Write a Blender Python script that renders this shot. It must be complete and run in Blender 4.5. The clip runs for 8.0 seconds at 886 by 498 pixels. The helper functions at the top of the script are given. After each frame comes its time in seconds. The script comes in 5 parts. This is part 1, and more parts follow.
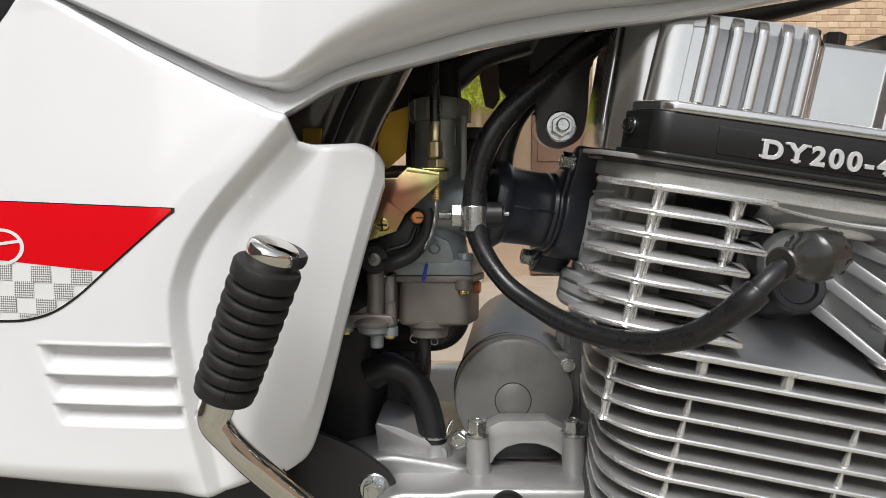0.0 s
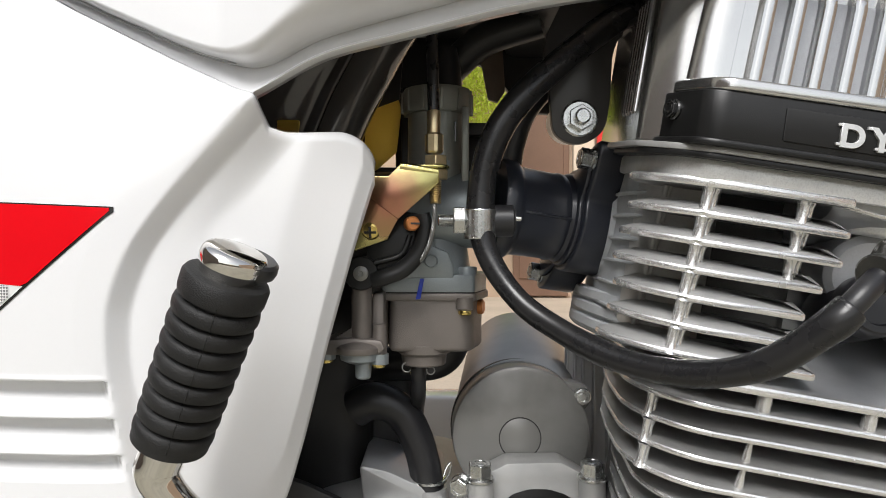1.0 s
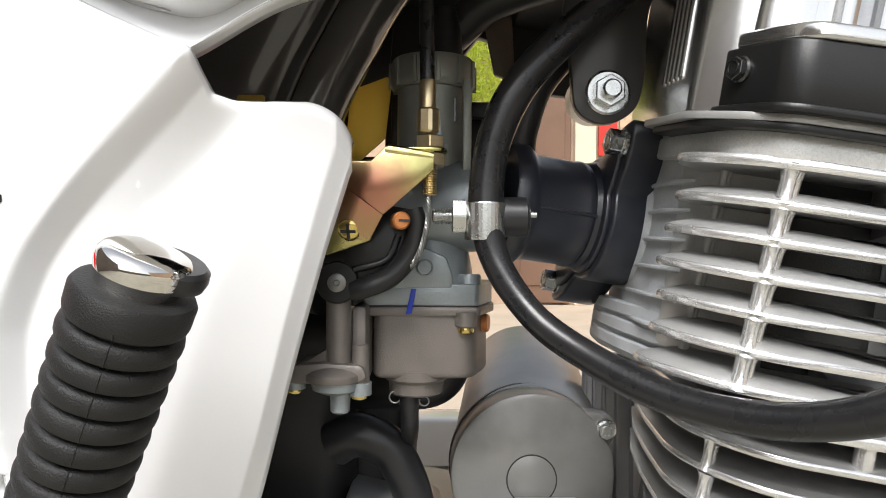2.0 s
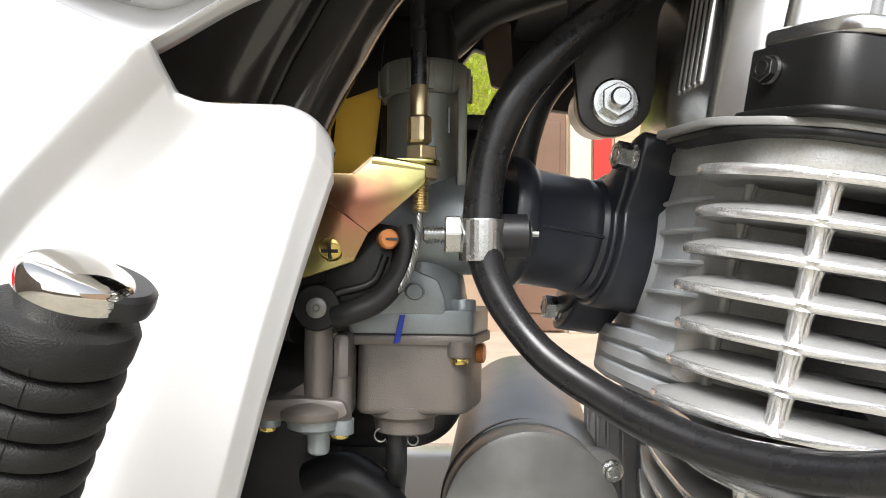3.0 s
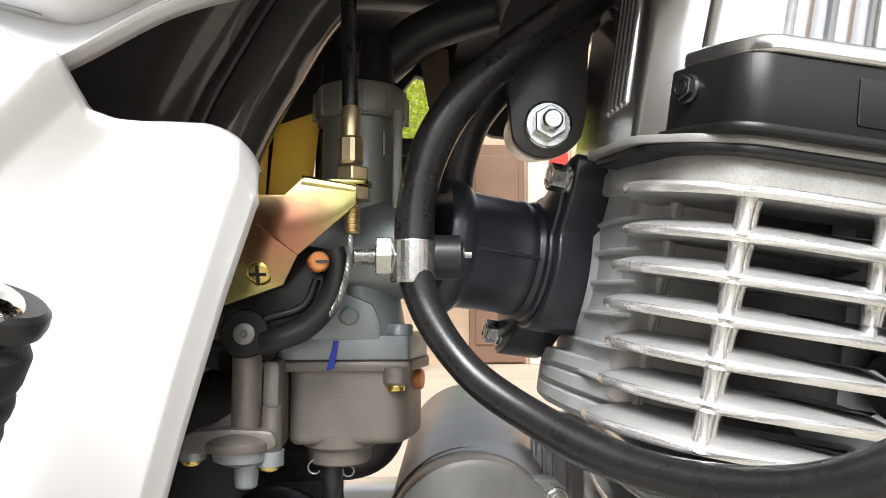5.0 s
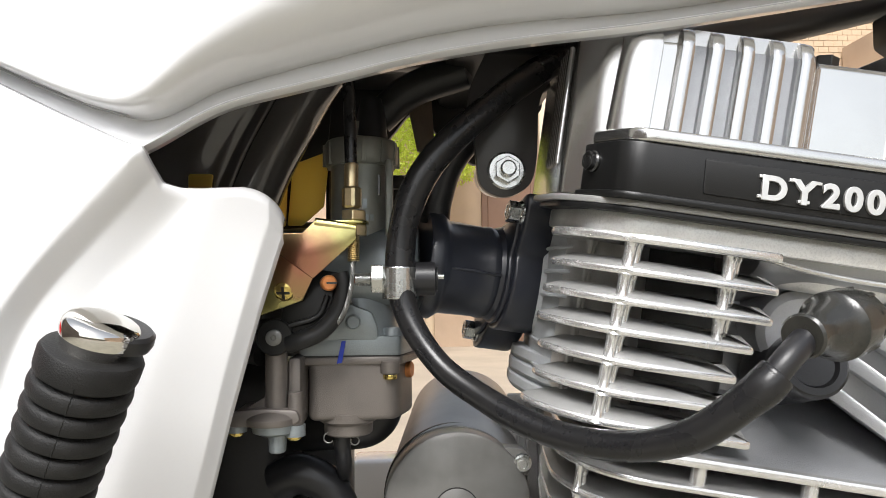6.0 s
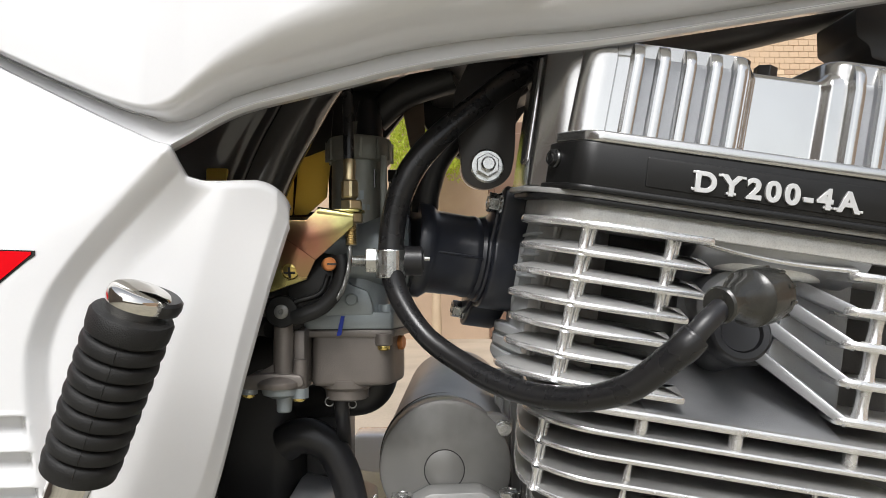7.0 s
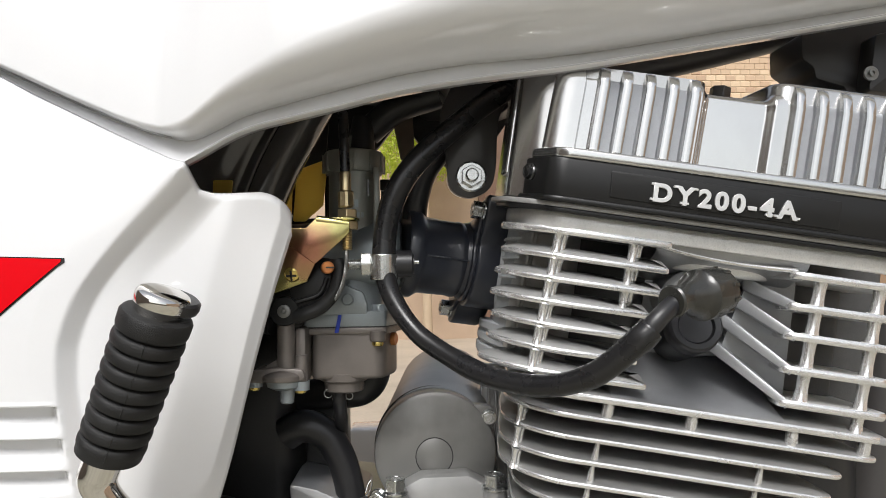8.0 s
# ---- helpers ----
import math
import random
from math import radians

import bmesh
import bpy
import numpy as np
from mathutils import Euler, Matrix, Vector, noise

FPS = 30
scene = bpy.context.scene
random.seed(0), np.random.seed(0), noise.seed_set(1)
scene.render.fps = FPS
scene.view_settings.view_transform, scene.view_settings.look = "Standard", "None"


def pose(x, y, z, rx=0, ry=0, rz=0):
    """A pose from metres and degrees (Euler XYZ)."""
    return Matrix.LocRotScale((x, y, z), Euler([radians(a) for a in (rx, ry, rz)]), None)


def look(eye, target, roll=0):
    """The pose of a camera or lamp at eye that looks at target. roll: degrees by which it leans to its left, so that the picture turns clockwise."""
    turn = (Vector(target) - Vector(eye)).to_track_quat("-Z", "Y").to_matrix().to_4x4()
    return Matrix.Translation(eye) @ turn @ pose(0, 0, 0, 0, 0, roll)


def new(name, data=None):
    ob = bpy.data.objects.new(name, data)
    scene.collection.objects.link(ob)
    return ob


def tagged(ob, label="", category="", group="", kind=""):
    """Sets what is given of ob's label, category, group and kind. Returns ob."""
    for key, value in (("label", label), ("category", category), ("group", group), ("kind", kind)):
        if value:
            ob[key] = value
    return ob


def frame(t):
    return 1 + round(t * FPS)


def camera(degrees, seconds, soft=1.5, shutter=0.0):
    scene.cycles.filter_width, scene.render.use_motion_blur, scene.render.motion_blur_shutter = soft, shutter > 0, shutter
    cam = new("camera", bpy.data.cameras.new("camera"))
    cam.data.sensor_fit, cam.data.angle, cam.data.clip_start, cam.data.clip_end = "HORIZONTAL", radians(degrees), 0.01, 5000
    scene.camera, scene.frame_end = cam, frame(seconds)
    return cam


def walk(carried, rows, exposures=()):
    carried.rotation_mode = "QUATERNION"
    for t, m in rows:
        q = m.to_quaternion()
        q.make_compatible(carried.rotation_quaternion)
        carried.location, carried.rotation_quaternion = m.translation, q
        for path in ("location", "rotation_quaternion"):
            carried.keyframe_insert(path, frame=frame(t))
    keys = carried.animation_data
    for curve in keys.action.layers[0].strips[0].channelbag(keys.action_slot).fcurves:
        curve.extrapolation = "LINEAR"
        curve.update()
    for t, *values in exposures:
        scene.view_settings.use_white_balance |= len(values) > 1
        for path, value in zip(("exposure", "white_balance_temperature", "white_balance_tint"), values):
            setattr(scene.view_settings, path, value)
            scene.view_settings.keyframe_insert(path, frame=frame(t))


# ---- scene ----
cam = camera(68.0, 8.0, 0.85)
PATH = [
    (0, (0.01009, 0.00403, 0.60673), (-0.0283, 2.0015, 0.5128), 0.15),
    (0.5, (-0.00139, 0.03344, 0.60106), (-0.0082, 2.0321, 0.5293), 0.31),
    (1, (-0.00088, 0.06745, 0.59834), (0.0185, 2.0672, 0.5719), 0.28),
    (1.5, (-0.00092, 0.10085, 0.59696), (0.0259, 2.1007, 0.6038), 0.53),
    (2, (0.00162, 0.13509, 0.59620), (0.0198, 2.1350, 0.5892), 0.40),
    (2.2, (0.00243, 0.14231, 0.59661), (0.0075, 2.1422, 0.6156), 0.62),
    (3.5, (0.00354, 0.16963, 0.58988), (0.0640, 2.1671, 0.6700), 0.87),
    (4, (0.00558, 0.17307, 0.58545), (0.0808, 2.1685, 0.6984), 0.79),
    (4.5, (0.00821, 0.17241, 0.59059), (0.1014, 2.1606, 0.7865), 0.60),
    (5, (0.01393, 0.16573, 0.59057), (0.1637, 2.1524, 0.7657), 0.05),
    (5.2, (0.01488, 0.14797, 0.59428), (0.1511, 2.1360, 0.7650), -0.14),
    (6.3, (0.02716, 0.06889, 0.60370), (0.1178, 2.0639, 0.7122), -0.67),
    (6.5, (0.02583, 0.05682, 0.60251), (0.1035, 2.0525, 0.7089), -0.70),
    (7, (0.03498, 0.04204, 0.59644), (0.1156, 2.0378, 0.6982), -0.32),
    (7.5, (0.03559, 0.02367, 0.59309), (0.1276, 2.0189, 0.6967), 0.02),
    (8, (0.03493, 0.00562, 0.59692), (0.1444, 2.0000, 0.6988), -0.79),
]
EXPOSURES = [(0, 0.12), (1, 0.37), (2, 0.82), (3.5, 1.10), (5, 1.12), (6.5, 0.52), (8, 0.36)]
walk(cam, [(t, look(eye, target, roll)) for t, eye, target, roll in PATH], EXPOSURES)

# ---- world and light ----
world = bpy.data.worlds.new("yard_sky")
scene.world = world
world.use_nodes = True
wt = world.node_tree
sky = wt.nodes.new("ShaderNodeTexSky")
sky.sky_type = "NISHITA"
sky.sun_disc = False
sky.sun_elevation = radians(49)
sky.sun_rotation = radians(195)
sky.altitude, sky.air_density, sky.dust_density, sky.ozone_density = 200, 1.2, 3.0, 1.0
wt.nodes["Background"].inputs["Strength"].default_value = 0.12
pale = wt.nodes.new("ShaderNodeHueSaturation")
pale.inputs["Saturation"].default_value = 0.35
wt.links.new(sky.outputs["Color"], pale.inputs["Color"])
wt.links.new(pale.outputs["Color"], wt.nodes["Background"].inputs["Color"])

sun_data = bpy.data.lights.new("sun", "SUN")
sun_data.energy, sun_data.angle, sun_data.color = 2.4, radians(28), (1.0, 0.99, 0.985)
sun = new("sun", sun_data)
sun.matrix_world = look((-0.9, -3.25, 5.0), (0.05, 0.4, 0.6))

# ---- materials ----


def shader(name, base, rough=0.5, metal=0.0, coat=0.0, grain=0.0, grain_size=900.0, stain=0.0, stain_size=40.0, tint=None, bump=0.0, spec=0.5):
    """Principled surface: colour varied at two scales, roughness wear and a fine relief."""
    m = bpy.data.materials.new(name)
    m.use_nodes = True
    nt = m.node_tree
    n, link = nt.nodes, nt.links
    p = n["Principled BSDF"]
    p.inputs["Base Color"].default_value = (*base, 1)
    p.inputs["Roughness"].default_value = rough
    p.inputs["Metallic"].default_value = metal
    p.inputs["Coat Weight"].default_value = coat
    p.inputs["Coat Roughness"].default_value = 0.03 if rough < 0.25 else 0.18
    p.inputs["Specular IOR Level"].default_value = spec
    geo = n.new("ShaderNodeNewGeometry")
    if grain or stain:
        fine, wide = n.new("ShaderNodeTexNoise"), n.new("ShaderNodeTexNoise")
        fine.inputs["Scale"].default_value, wide.inputs["Scale"].default_value = grain_size, stain_size
        fine.inputs["Detail"].default_value, wide.inputs["Detail"].default_value = 3, 5
        link.new(geo.outputs["Position"], fine.inputs["Vector"])
        link.new(geo.outputs["Position"], wide.inputs["Vector"])
        a, b = n.new("ShaderNodeMix"), n.new("ShaderNodeMix")
        a.data_type = b.data_type = "RGBA"
        other = tint or tuple(c * 0.55 for c in base)
        a.inputs["A"].default_value, a.inputs["B"].default_value = (*base, 1), (*other, 1)
        b.inputs["B"].default_value = (*(c * 0.6 for c in base), 1)
        ra, rb = n.new("ShaderNodeMapRange"), n.new("ShaderNodeMapRange")
        ra.inputs["From Min"].default_value, ra.inputs["From Max"].default_value = 0.42, 0.72
        ra.inputs["To Max"].default_value = stain
        rb.inputs["From Min"].default_value, rb.inputs["From Max"].default_value = 0.45, 0.75
        rb.inputs["To Max"].default_value = grain
        link.new(wide.outputs["Fac"], ra.inputs["Value"])
        link.new(fine.outputs["Fac"], rb.inputs["Value"])
        link.new(ra.outputs["Result"], a.inputs["Factor"])
        link.new(rb.outputs["Result"], b.inputs["Factor"])
        link.new(a.outputs["Result"], b.inputs["A"])
        link.new(b.outputs["Result"], p.inputs["Base Color"])
        rr = n.new("ShaderNodeMapRange")
        rr.inputs["To Min"].default_value, rr.inputs["To Max"].default_value = max(0.02, rough * 0.8), min(1, rough * 1.25)
        link.new(wide.outputs["Fac"], rr.inputs["Value"])
        link.new(rr.outputs["Result"], p.inputs["Roughness"])
        if bump:
            bp = n.new("ShaderNodeBump")
            bp.inputs["Strength"].default_value, bp.inputs["Distance"].default_value = bump, 0.0004
            link.new(fine.outputs["Fac"], bp.inputs["Height"])
            link.new(bp.outputs["Normal"], p.inputs["Normal"])
    return m


M_WHITE = shader("white_paint", (0.79, 0.795, 0.805), 0.16, coat=1.0, grain=0.02, stain=0.04, stain_size=12)
M_COVER = shader("silver_paint", (0.70, 0.70, 0.69), 0.17, metal=0.95, grain=0.15, grain_size=2600, stain=0.15, stain_size=25, bump=0.07)
M_SILVER = shader("satin_silver_paint", (0.60, 0.595, 0.58), 0.20, metal=0.95, grain=0.12, grain_size=2800, stain=0.15, stain_size=25, bump=0.06)
# rough finish, its colour also darkened for shade between ribs and in recesses
M_VALLEY = shader("rough_shade_toned_silver", (0.37, 0.38, 0.395), 0.34, metal=0.7, grain=0.5, grain_size=2200, stain=0.2, stain_size=60, bump=0.28)
M_CAST = shader("cast_aluminium", (0.66, 0.66, 0.645), 0.42, metal=0.4, grain=0.3, grain_size=1600, stain=0.30, stain_size=60, bump=0.6)
# fin faces, greyer than their machined edges
M_FINTOP = shader("grey_fin_face", (0.47, 0.47, 0.46), 0.36, metal=0.5, grain=0.35, grain_size=1800, stain=0.35, stain_size=60, bump=0.6)
M_BAND = shader("bright_cast_aluminium", (0.86, 0.86, 0.85), 0.33, metal=0.5, grain=0.4, grain_size=1300, stain=0.3, stain_size=70, bump=0.4)
M_EDGE = shader("machined_aluminium", (0.88, 0.88, 0.87), 0.25, metal=0.8, grain=0.2, grain_size=1300, stain=0.3, stain_size=120, bump=0.16)
M_CASE = shader("engine_case_grey", (0.46, 0.46, 0.455), 0.32, metal=0.5, grain=0.25, grain_size=2000, stain=0.35, stain_size=35, bump=0.3)
M_STARTER = shader("starter_grey_paint", (0.24, 0.236, 0.226), 0.38, metal=0.35, grain=0.35, grain_size=2200, stain=0.55, stain_size=38, tint=(0.11, 0.105, 0.095), bump=0.25)
M_CAPRUB = shader("grey_black_cap_rubber", (0.020, 0.020, 0.018), 0.24, coat=0.3, grain=0.3, grain_size=1500, stain=0.6, stain_size=90, tint=(0.05, 0.048, 0.040), bump=0.2)
M_SLANT = shader("blue_grey_cast_fin", (0.47, 0.48, 0.495), 0.34, metal=0.6, grain=0.25, grain_size=1600, stain=0.3, stain_size=60, bump=0.4)
# core toned dark to stand in for the shade deep between the fins
M_CORE = shader("shade_toned_cast_core", (0.14, 0.14, 0.14), 0.6, metal=0.6, grain=0.3, grain_size=1200, stain=0.4, stain_size=50, bump=0.5)
M_CRADLE = shader("cradle_cast_grey", (0.45, 0.45, 0.442), 0.38, metal=0.45, grain=0.25, grain_size=2000, stain=0.35, stain_size=45, bump=0.3)
M_DRUM = shader("starter_drum_steel", (0.38, 0.385, 0.38), 0.36, metal=0.7, grain=0.25, grain_size=2600, stain=0.12, stain_size=60, bump=0.08)
M_CARB = shader("carburettor_zinc", (0.31, 0.345, 0.36), 0.36, metal=0.5, grain=0.25, grain_size=1800, stain=0.4, stain_size=60, bump=0.35)
M_BOWL = shader("carburettor_bowl_cast", (0.205, 0.183, 0.167), 0.40, metal=0.45, grain=0.3, grain_size=2200, stain=0.4, stain_size=60, bump=0.4)
M_TUBE = shader("slide_chamber_grey", (0.27, 0.275, 0.245), 0.36, metal=0.4, grain=0.2, grain_size=2200, stain=0.25, stain_size=60, bump=0.25)
M_PORT = shader("sand_cast_port", (0.52, 0.54, 0.56), 0.6, metal=0.0, grain=0.4, grain_size=1500, stain=0.3, stain_size=60, bump=0.7, spec=0.25)
M_RUBBER = shader("black_rubber", (0.016, 0.016, 0.018), 0.34, grain=0.3, grain_size=1500, stain=0.4, stain_size=70, tint=(0.028, 0.027, 0.026), bump=0.15)
M_MANIFOLD = shader("black_moulded_rubber", (0.023, 0.026, 0.036), 0.30, coat=0.2, grain=0.3, grain_size=1800, stain=0.35, stain_size=60, tint=(0.034, 0.033, 0.033), bump=0.12)
M_GRIP = shader("ribbed_rubber", (0.014, 0.014, 0.014), 0.55, grain=0.5, grain_size=1800, stain=0.5, stain_size=90, tint=(0.034, 0.034, 0.033), bump=0.7, spec=0.35)
M_HOSE = shader("hose_sleeve_vinyl", (0.013, 0.013, 0.014), 0.27, coat=0.12, grain=0.3, grain_size=900, stain=0.4, stain_size=80, tint=(0.030, 0.028, 0.026), bump=0.12, spec=0.38)
M_BLACK = shader("black_gloss_paint", (0.046, 0.043, 0.042), 0.40, coat=0.3, grain=0.15, grain_size=1500, stain=0.2, stain_size=60, tint=(0.034, 0.030, 0.027), bump=0.03)
# black base raised to stand in for the sheen reflected under the tank
M_GUSSET = shader("lifted_black_paint", (0.085, 0.083, 0.083), 0.24, coat=0.9, grain=0.15, grain_size=1500, stain=0.3, stain_size=40, tint=(0.05, 0.045, 0.042), bump=0.03)
M_DULL = shader("dull_black_plastic", (0.025, 0.024, 0.024), 0.40, grain=0.3, stain=0.3, stain_size=30)
M_SATIN = shader("satin_black_trim", (0.012, 0.012, 0.012), 0.34, grain=0.2, grain_size=2500, stain=0.2, stain_size=60, bump=0.12, spec=0.35)
M_STEEL = shader("zinc_steel", (0.68, 0.69, 0.68), 0.26, metal=1.0, grain=0.25, grain_size=1500, stain=0.3, stain_size=200)
M_WIRE = shader("dull_wire_steel", (0.26, 0.26, 0.25), 0.42, metal=0.7, grain=0.3, grain_size=3000, stain=0.3, stain_size=200)
M_CHROME = shader("chrome", (0.80, 0.78, 0.74), 0.06, metal=1.0, grain=0.03, grain_size=300, stain=0.05, stain_size=12)
M_GOLD = shader("yellow_zinc_plate", (0.72, 0.58, 0.27), 0.26, metal=1.0, grain=0.1, grain_size=900, stain=0.95, stain_size=26, tint=(0.72, 0.36, 0.27), bump=0.05)
nt = M_GOLD.node_tree
geo, mid, dist = nt.nodes.new("ShaderNodeNewGeometry"), nt.nodes.new("ShaderNodeVectorMath"), nt.nodes.new("ShaderNodeMath")
mid.operation = "DISTANCE"
mid.inputs[1].default_value = (-0.0240, 0.4065, 0.6160)
dist.operation = "MULTIPLY_ADD"
wob = nt.nodes.new("ShaderNodeTexNoise")
wob.inputs["Scale"].default_value = 90
dist.inputs[1].default_value = 0.014
hue = nt.nodes.new("ShaderNodeValToRGB")
hue.color_ramp.elements[0].position, hue.color_ramp.elements[0].color = 0.0, (0.38, 0.20, 0.11, 1)
hue.color_ramp.elements[1].position, hue.color_ramp.elements[1].color = 1.0, (0.50, 0.46, 0.18, 1)
for at, c in ((0.30, (0.54, 0.25, 0.17)), (0.55, (0.52, 0.33, 0.18)), (0.75, (0.66, 0.60, 0.26))):
    e = hue.color_ramp.elements.new(at)
    e.color = (*c, 1)
far_off = nt.nodes.new("ShaderNodeMath")
far_off.operation = "MULTIPLY"
far_off.inputs[1].default_value = 26.0
nt.links.new(geo.outputs["Position"], mid.inputs[0])
nt.links.new(geo.outputs["Position"], wob.inputs["Vector"])
nt.links.new(wob.outputs["Fac"], dist.inputs[0])
nt.links.new(mid.outputs["Value"], dist.inputs[2])
nt.links.new(dist.outputs["Value"], far_off.inputs[0])
nt.links.new(far_off.outputs["Value"], hue.inputs["Fac"])
nt.links.new(hue.outputs["Color"], nt.nodes["Principled BSDF"].inputs["Base Color"])
M_BRASS = shader("brass", (0.74, 0.61, 0.37), 0.30, metal=0.95, grain=0.2, grain_size=1200, stain=0.4, stain_size=150)
M_SCREWGOLD = shader("gold_screw", (0.85, 0.66, 0.22), 0.22, metal=1.0, grain=0.15, stain=0.3, stain_size=200)
M_BRONZE = shader("brown_bracket", (0.16, 0.12, 0.09), 0.45, grain=0.2, stain=0.3, stain_size=80)
M_COPPER = shader("copper_tip", (0.62, 0.24, 0.08), 0.40, metal=0.6, grain=0.3, stain=0.4, stain_size=250)
M_YELLOW = shader("yellow_plastic", (0.96, 0.72, 0.20), 0.35, stain=0.25, stain_size=30)
nt = M_YELLOW.node_tree
through_light, both = nt.nodes.new("ShaderNodeBsdfTranslucent"), nt.nodes.new("ShaderNodeMixShader")
through_light.inputs["Color"].default_value = (1.0, 0.86, 0.36, 1)
both.inputs["Fac"].default_value = 0.85
nt.links.new(nt.nodes["Principled BSDF"].outputs["BSDF"], both.inputs[1])
nt.links.new(through_light.outputs["BSDF"], both.inputs[2])
nt.links.new(both.outputs["Shader"], nt.nodes["Material Output"].inputs["Surface"])
M_REDPL = shader("red_plastic", (0.62, 0.03, 0.02), 0.30, stain=0.1)
M_REDDEC = shader("red_vinyl", (0.70, 0.004, 0.010), 0.14, coat=0.3, grain=0.05, stain=0.08, stain_size=15, spec=0.3)
M_INK = shader("black_ink", (0.015, 0.015, 0.015), 0.25, coat=0.5, stain=0.1)
M_DECWHITE = shader("white_vinyl", (0.78, 0.78, 0.77), 0.16, coat=0.8, stain=0.04)


def halftone_material():
    m = shader("grey_halftone", (0.36, 0.36, 0.36), 0.2, coat=0.6)
    nt = m.node_tree
    geo, grid = nt.nodes.new("ShaderNodeNewGeometry"), nt.nodes.new("ShaderNodeTexChecker")
    turn = nt.nodes.new("ShaderNodeMapping")
    turn.inputs["Rotation"].default_value = (0, radians(45), 0)
    turn.inputs["Scale"].default_value = (1, 0, 1)
    grid.inputs["Scale"].default_value = 1100
    grid.inputs["Color1"].default_value, grid.inputs["Color2"].default_value = (0.20, 0.20, 0.20, 1), (0.74, 0.74, 0.73, 1)
    nt.links.new(geo.outputs["Position"], turn.inputs["Vector"])
    nt.links.new(turn.outputs["Vector"], grid.inputs["Vector"])
    nt.links.new(grid.outputs["Color"], nt.nodes["Principled BSDF"].inputs["Base Color"])
    return m


M_DOT = halftone_material()
M_BLUE = shader("blue_marker", (0.015, 0.05, 0.50), 0.4, stain=0.3, stain_size=200)
M_APRON = shader("grey_concrete", (0.31, 0.290, 0.230), 0.8, grain=0.3, grain_size=60, stain=0.4, stain_size=3.0, bump=0.3)
M_SEAT = shader("black_seat_vinyl", (0.02, 0.02, 0.02), 0.5, grain=0.3, grain_size=400, stain=0.3, stain_size=30, bump=0.3)
M_GROUND = shader("beige_paving", (0.46, 0.385, 0.30), 0.8, grain=0.3, grain_size=60, stain=0.4, stain_size=2.0, bump=0.3)
M_PLASTER = shader("peach_plaster", (0.50, 0.37, 0.265), 0.85, grain=0.2, grain_size=80, stain=0.5, stain_size=1.5, bump=0.3)
M_DOOR = shader("brown_door_paint", (0.17, 0.095, 0.06), 0.5, grain=0.2, grain_size=60, stain=0.4, stain_size=3, bump=0.2)
M_BROWN = shader("brown_render", (0.21, 0.175, 0.15), 0.85, grain=0.2, grain_size=60, stain=0.4, stain_size=1.5, bump=0.3)
M_PALE = shader("pale_plaster", (0.72, 0.60, 0.47), 0.85, grain=0.2, grain_size=80, stain=0.3, stain_size=2, bump=0.3)
M_LEAF = shader("lime_leaves", (0.42, 0.52, 0.06), 0.5, stain=0.5, stain_size=6)
nt = M_LEAF.node_tree
glow, blend = nt.nodes.new("ShaderNodeBsdfTranslucent"), nt.nodes.new("ShaderNodeMixShader")
glow.inputs["Color"].default_value = (0.62, 0.72, 0.10, 1)
blend.inputs["Fac"].default_value = 0.5
nt.links.new(nt.nodes["Principled BSDF"].outputs["BSDF"], blend.inputs[1])
nt.links.new(glow.outputs["BSDF"], blend.inputs[2])
nt.links.new(blend.outputs["Shader"], nt.nodes["Material Output"].inputs["Surface"])
M_FRONTWALL = shader("olive_grey_render", (0.35, 0.34, 0.285), 0.85, grain=0.2, grain_size=60, stain=0.4, stain_size=1.2, bump=0.3)
M_MORTAR = shader("mortar", (0.50, 0.39, 0.27), 0.9, grain=0.3, grain_size=120, stain=0.3, stain_size=4)


def brick_material():
    m = shader("pale_brick", (0.44, 0.33, 0.22), 0.85, grain=0.3, grain_size=90, stain=0.4, stain_size=8, bump=0.4)
    nt = m.node_tree
    p = nt.nodes["Principled BSDF"]
    info, ramp = nt.nodes.new("ShaderNodeObjectInfo"), nt.nodes.new("ShaderNodeValToRGB")
    ramp.color_ramp.elements[0].color, ramp.color_ramp.elements[1].color = (0.44, 0.30, 0.20, 1), (0.64, 0.50, 0.34, 1)
    nt.links.new(info.outputs["Random"], ramp.inputs["Fac"])
    nt.links.new(ramp.outputs["Color"], p.inputs["Base Color"])
    return m


M_BRICK = brick_material()

# ---- mesh helpers ----
ROOT_AT = Vector((0.05, 0.46, 0.0))


def part(name, bm, mats, parent, label="", m=None, smooth=38.0, kind=""):
    """Links a bmesh, in world places, as one mesh object under a thing or a part."""
    if m is not None:
        bm.transform(m)
    mesh = bpy.data.meshes.new(name)
    bmesh.ops.recalc_face_normals(bm, faces=bm.faces)
    bm.to_mesh(mesh)
    bm.free()
    for mat in mats if isinstance(mats, (list, tuple)) else (mats,):
        mesh.materials.append(mat)
    if smooth:
        mesh.shade_smooth()
        mesh.set_sharp_from_angle(angle=radians(smooth))
    ob = new(name, mesh)
    if parent is not None:
        ob.parent = parent
        if parent.type == "EMPTY":
            ob.matrix_parent_inverse = Matrix.Translation(-parent.location)
    if label or kind:
        tagged(ob, label, kind=kind)
    return ob


def bevel(bm, width, segments=2, angle=30.0):
    edges = [e for e in bm.edges if len(e.link_faces) == 2 and e.calc_face_angle(0) > radians(angle)]
    if edges and width > 0:
        bmesh.ops.bevel(bm, geom=edges, offset=width, segments=segments, profile=0.5, affect="EDGES", clamp_overlap=True)
    return bm


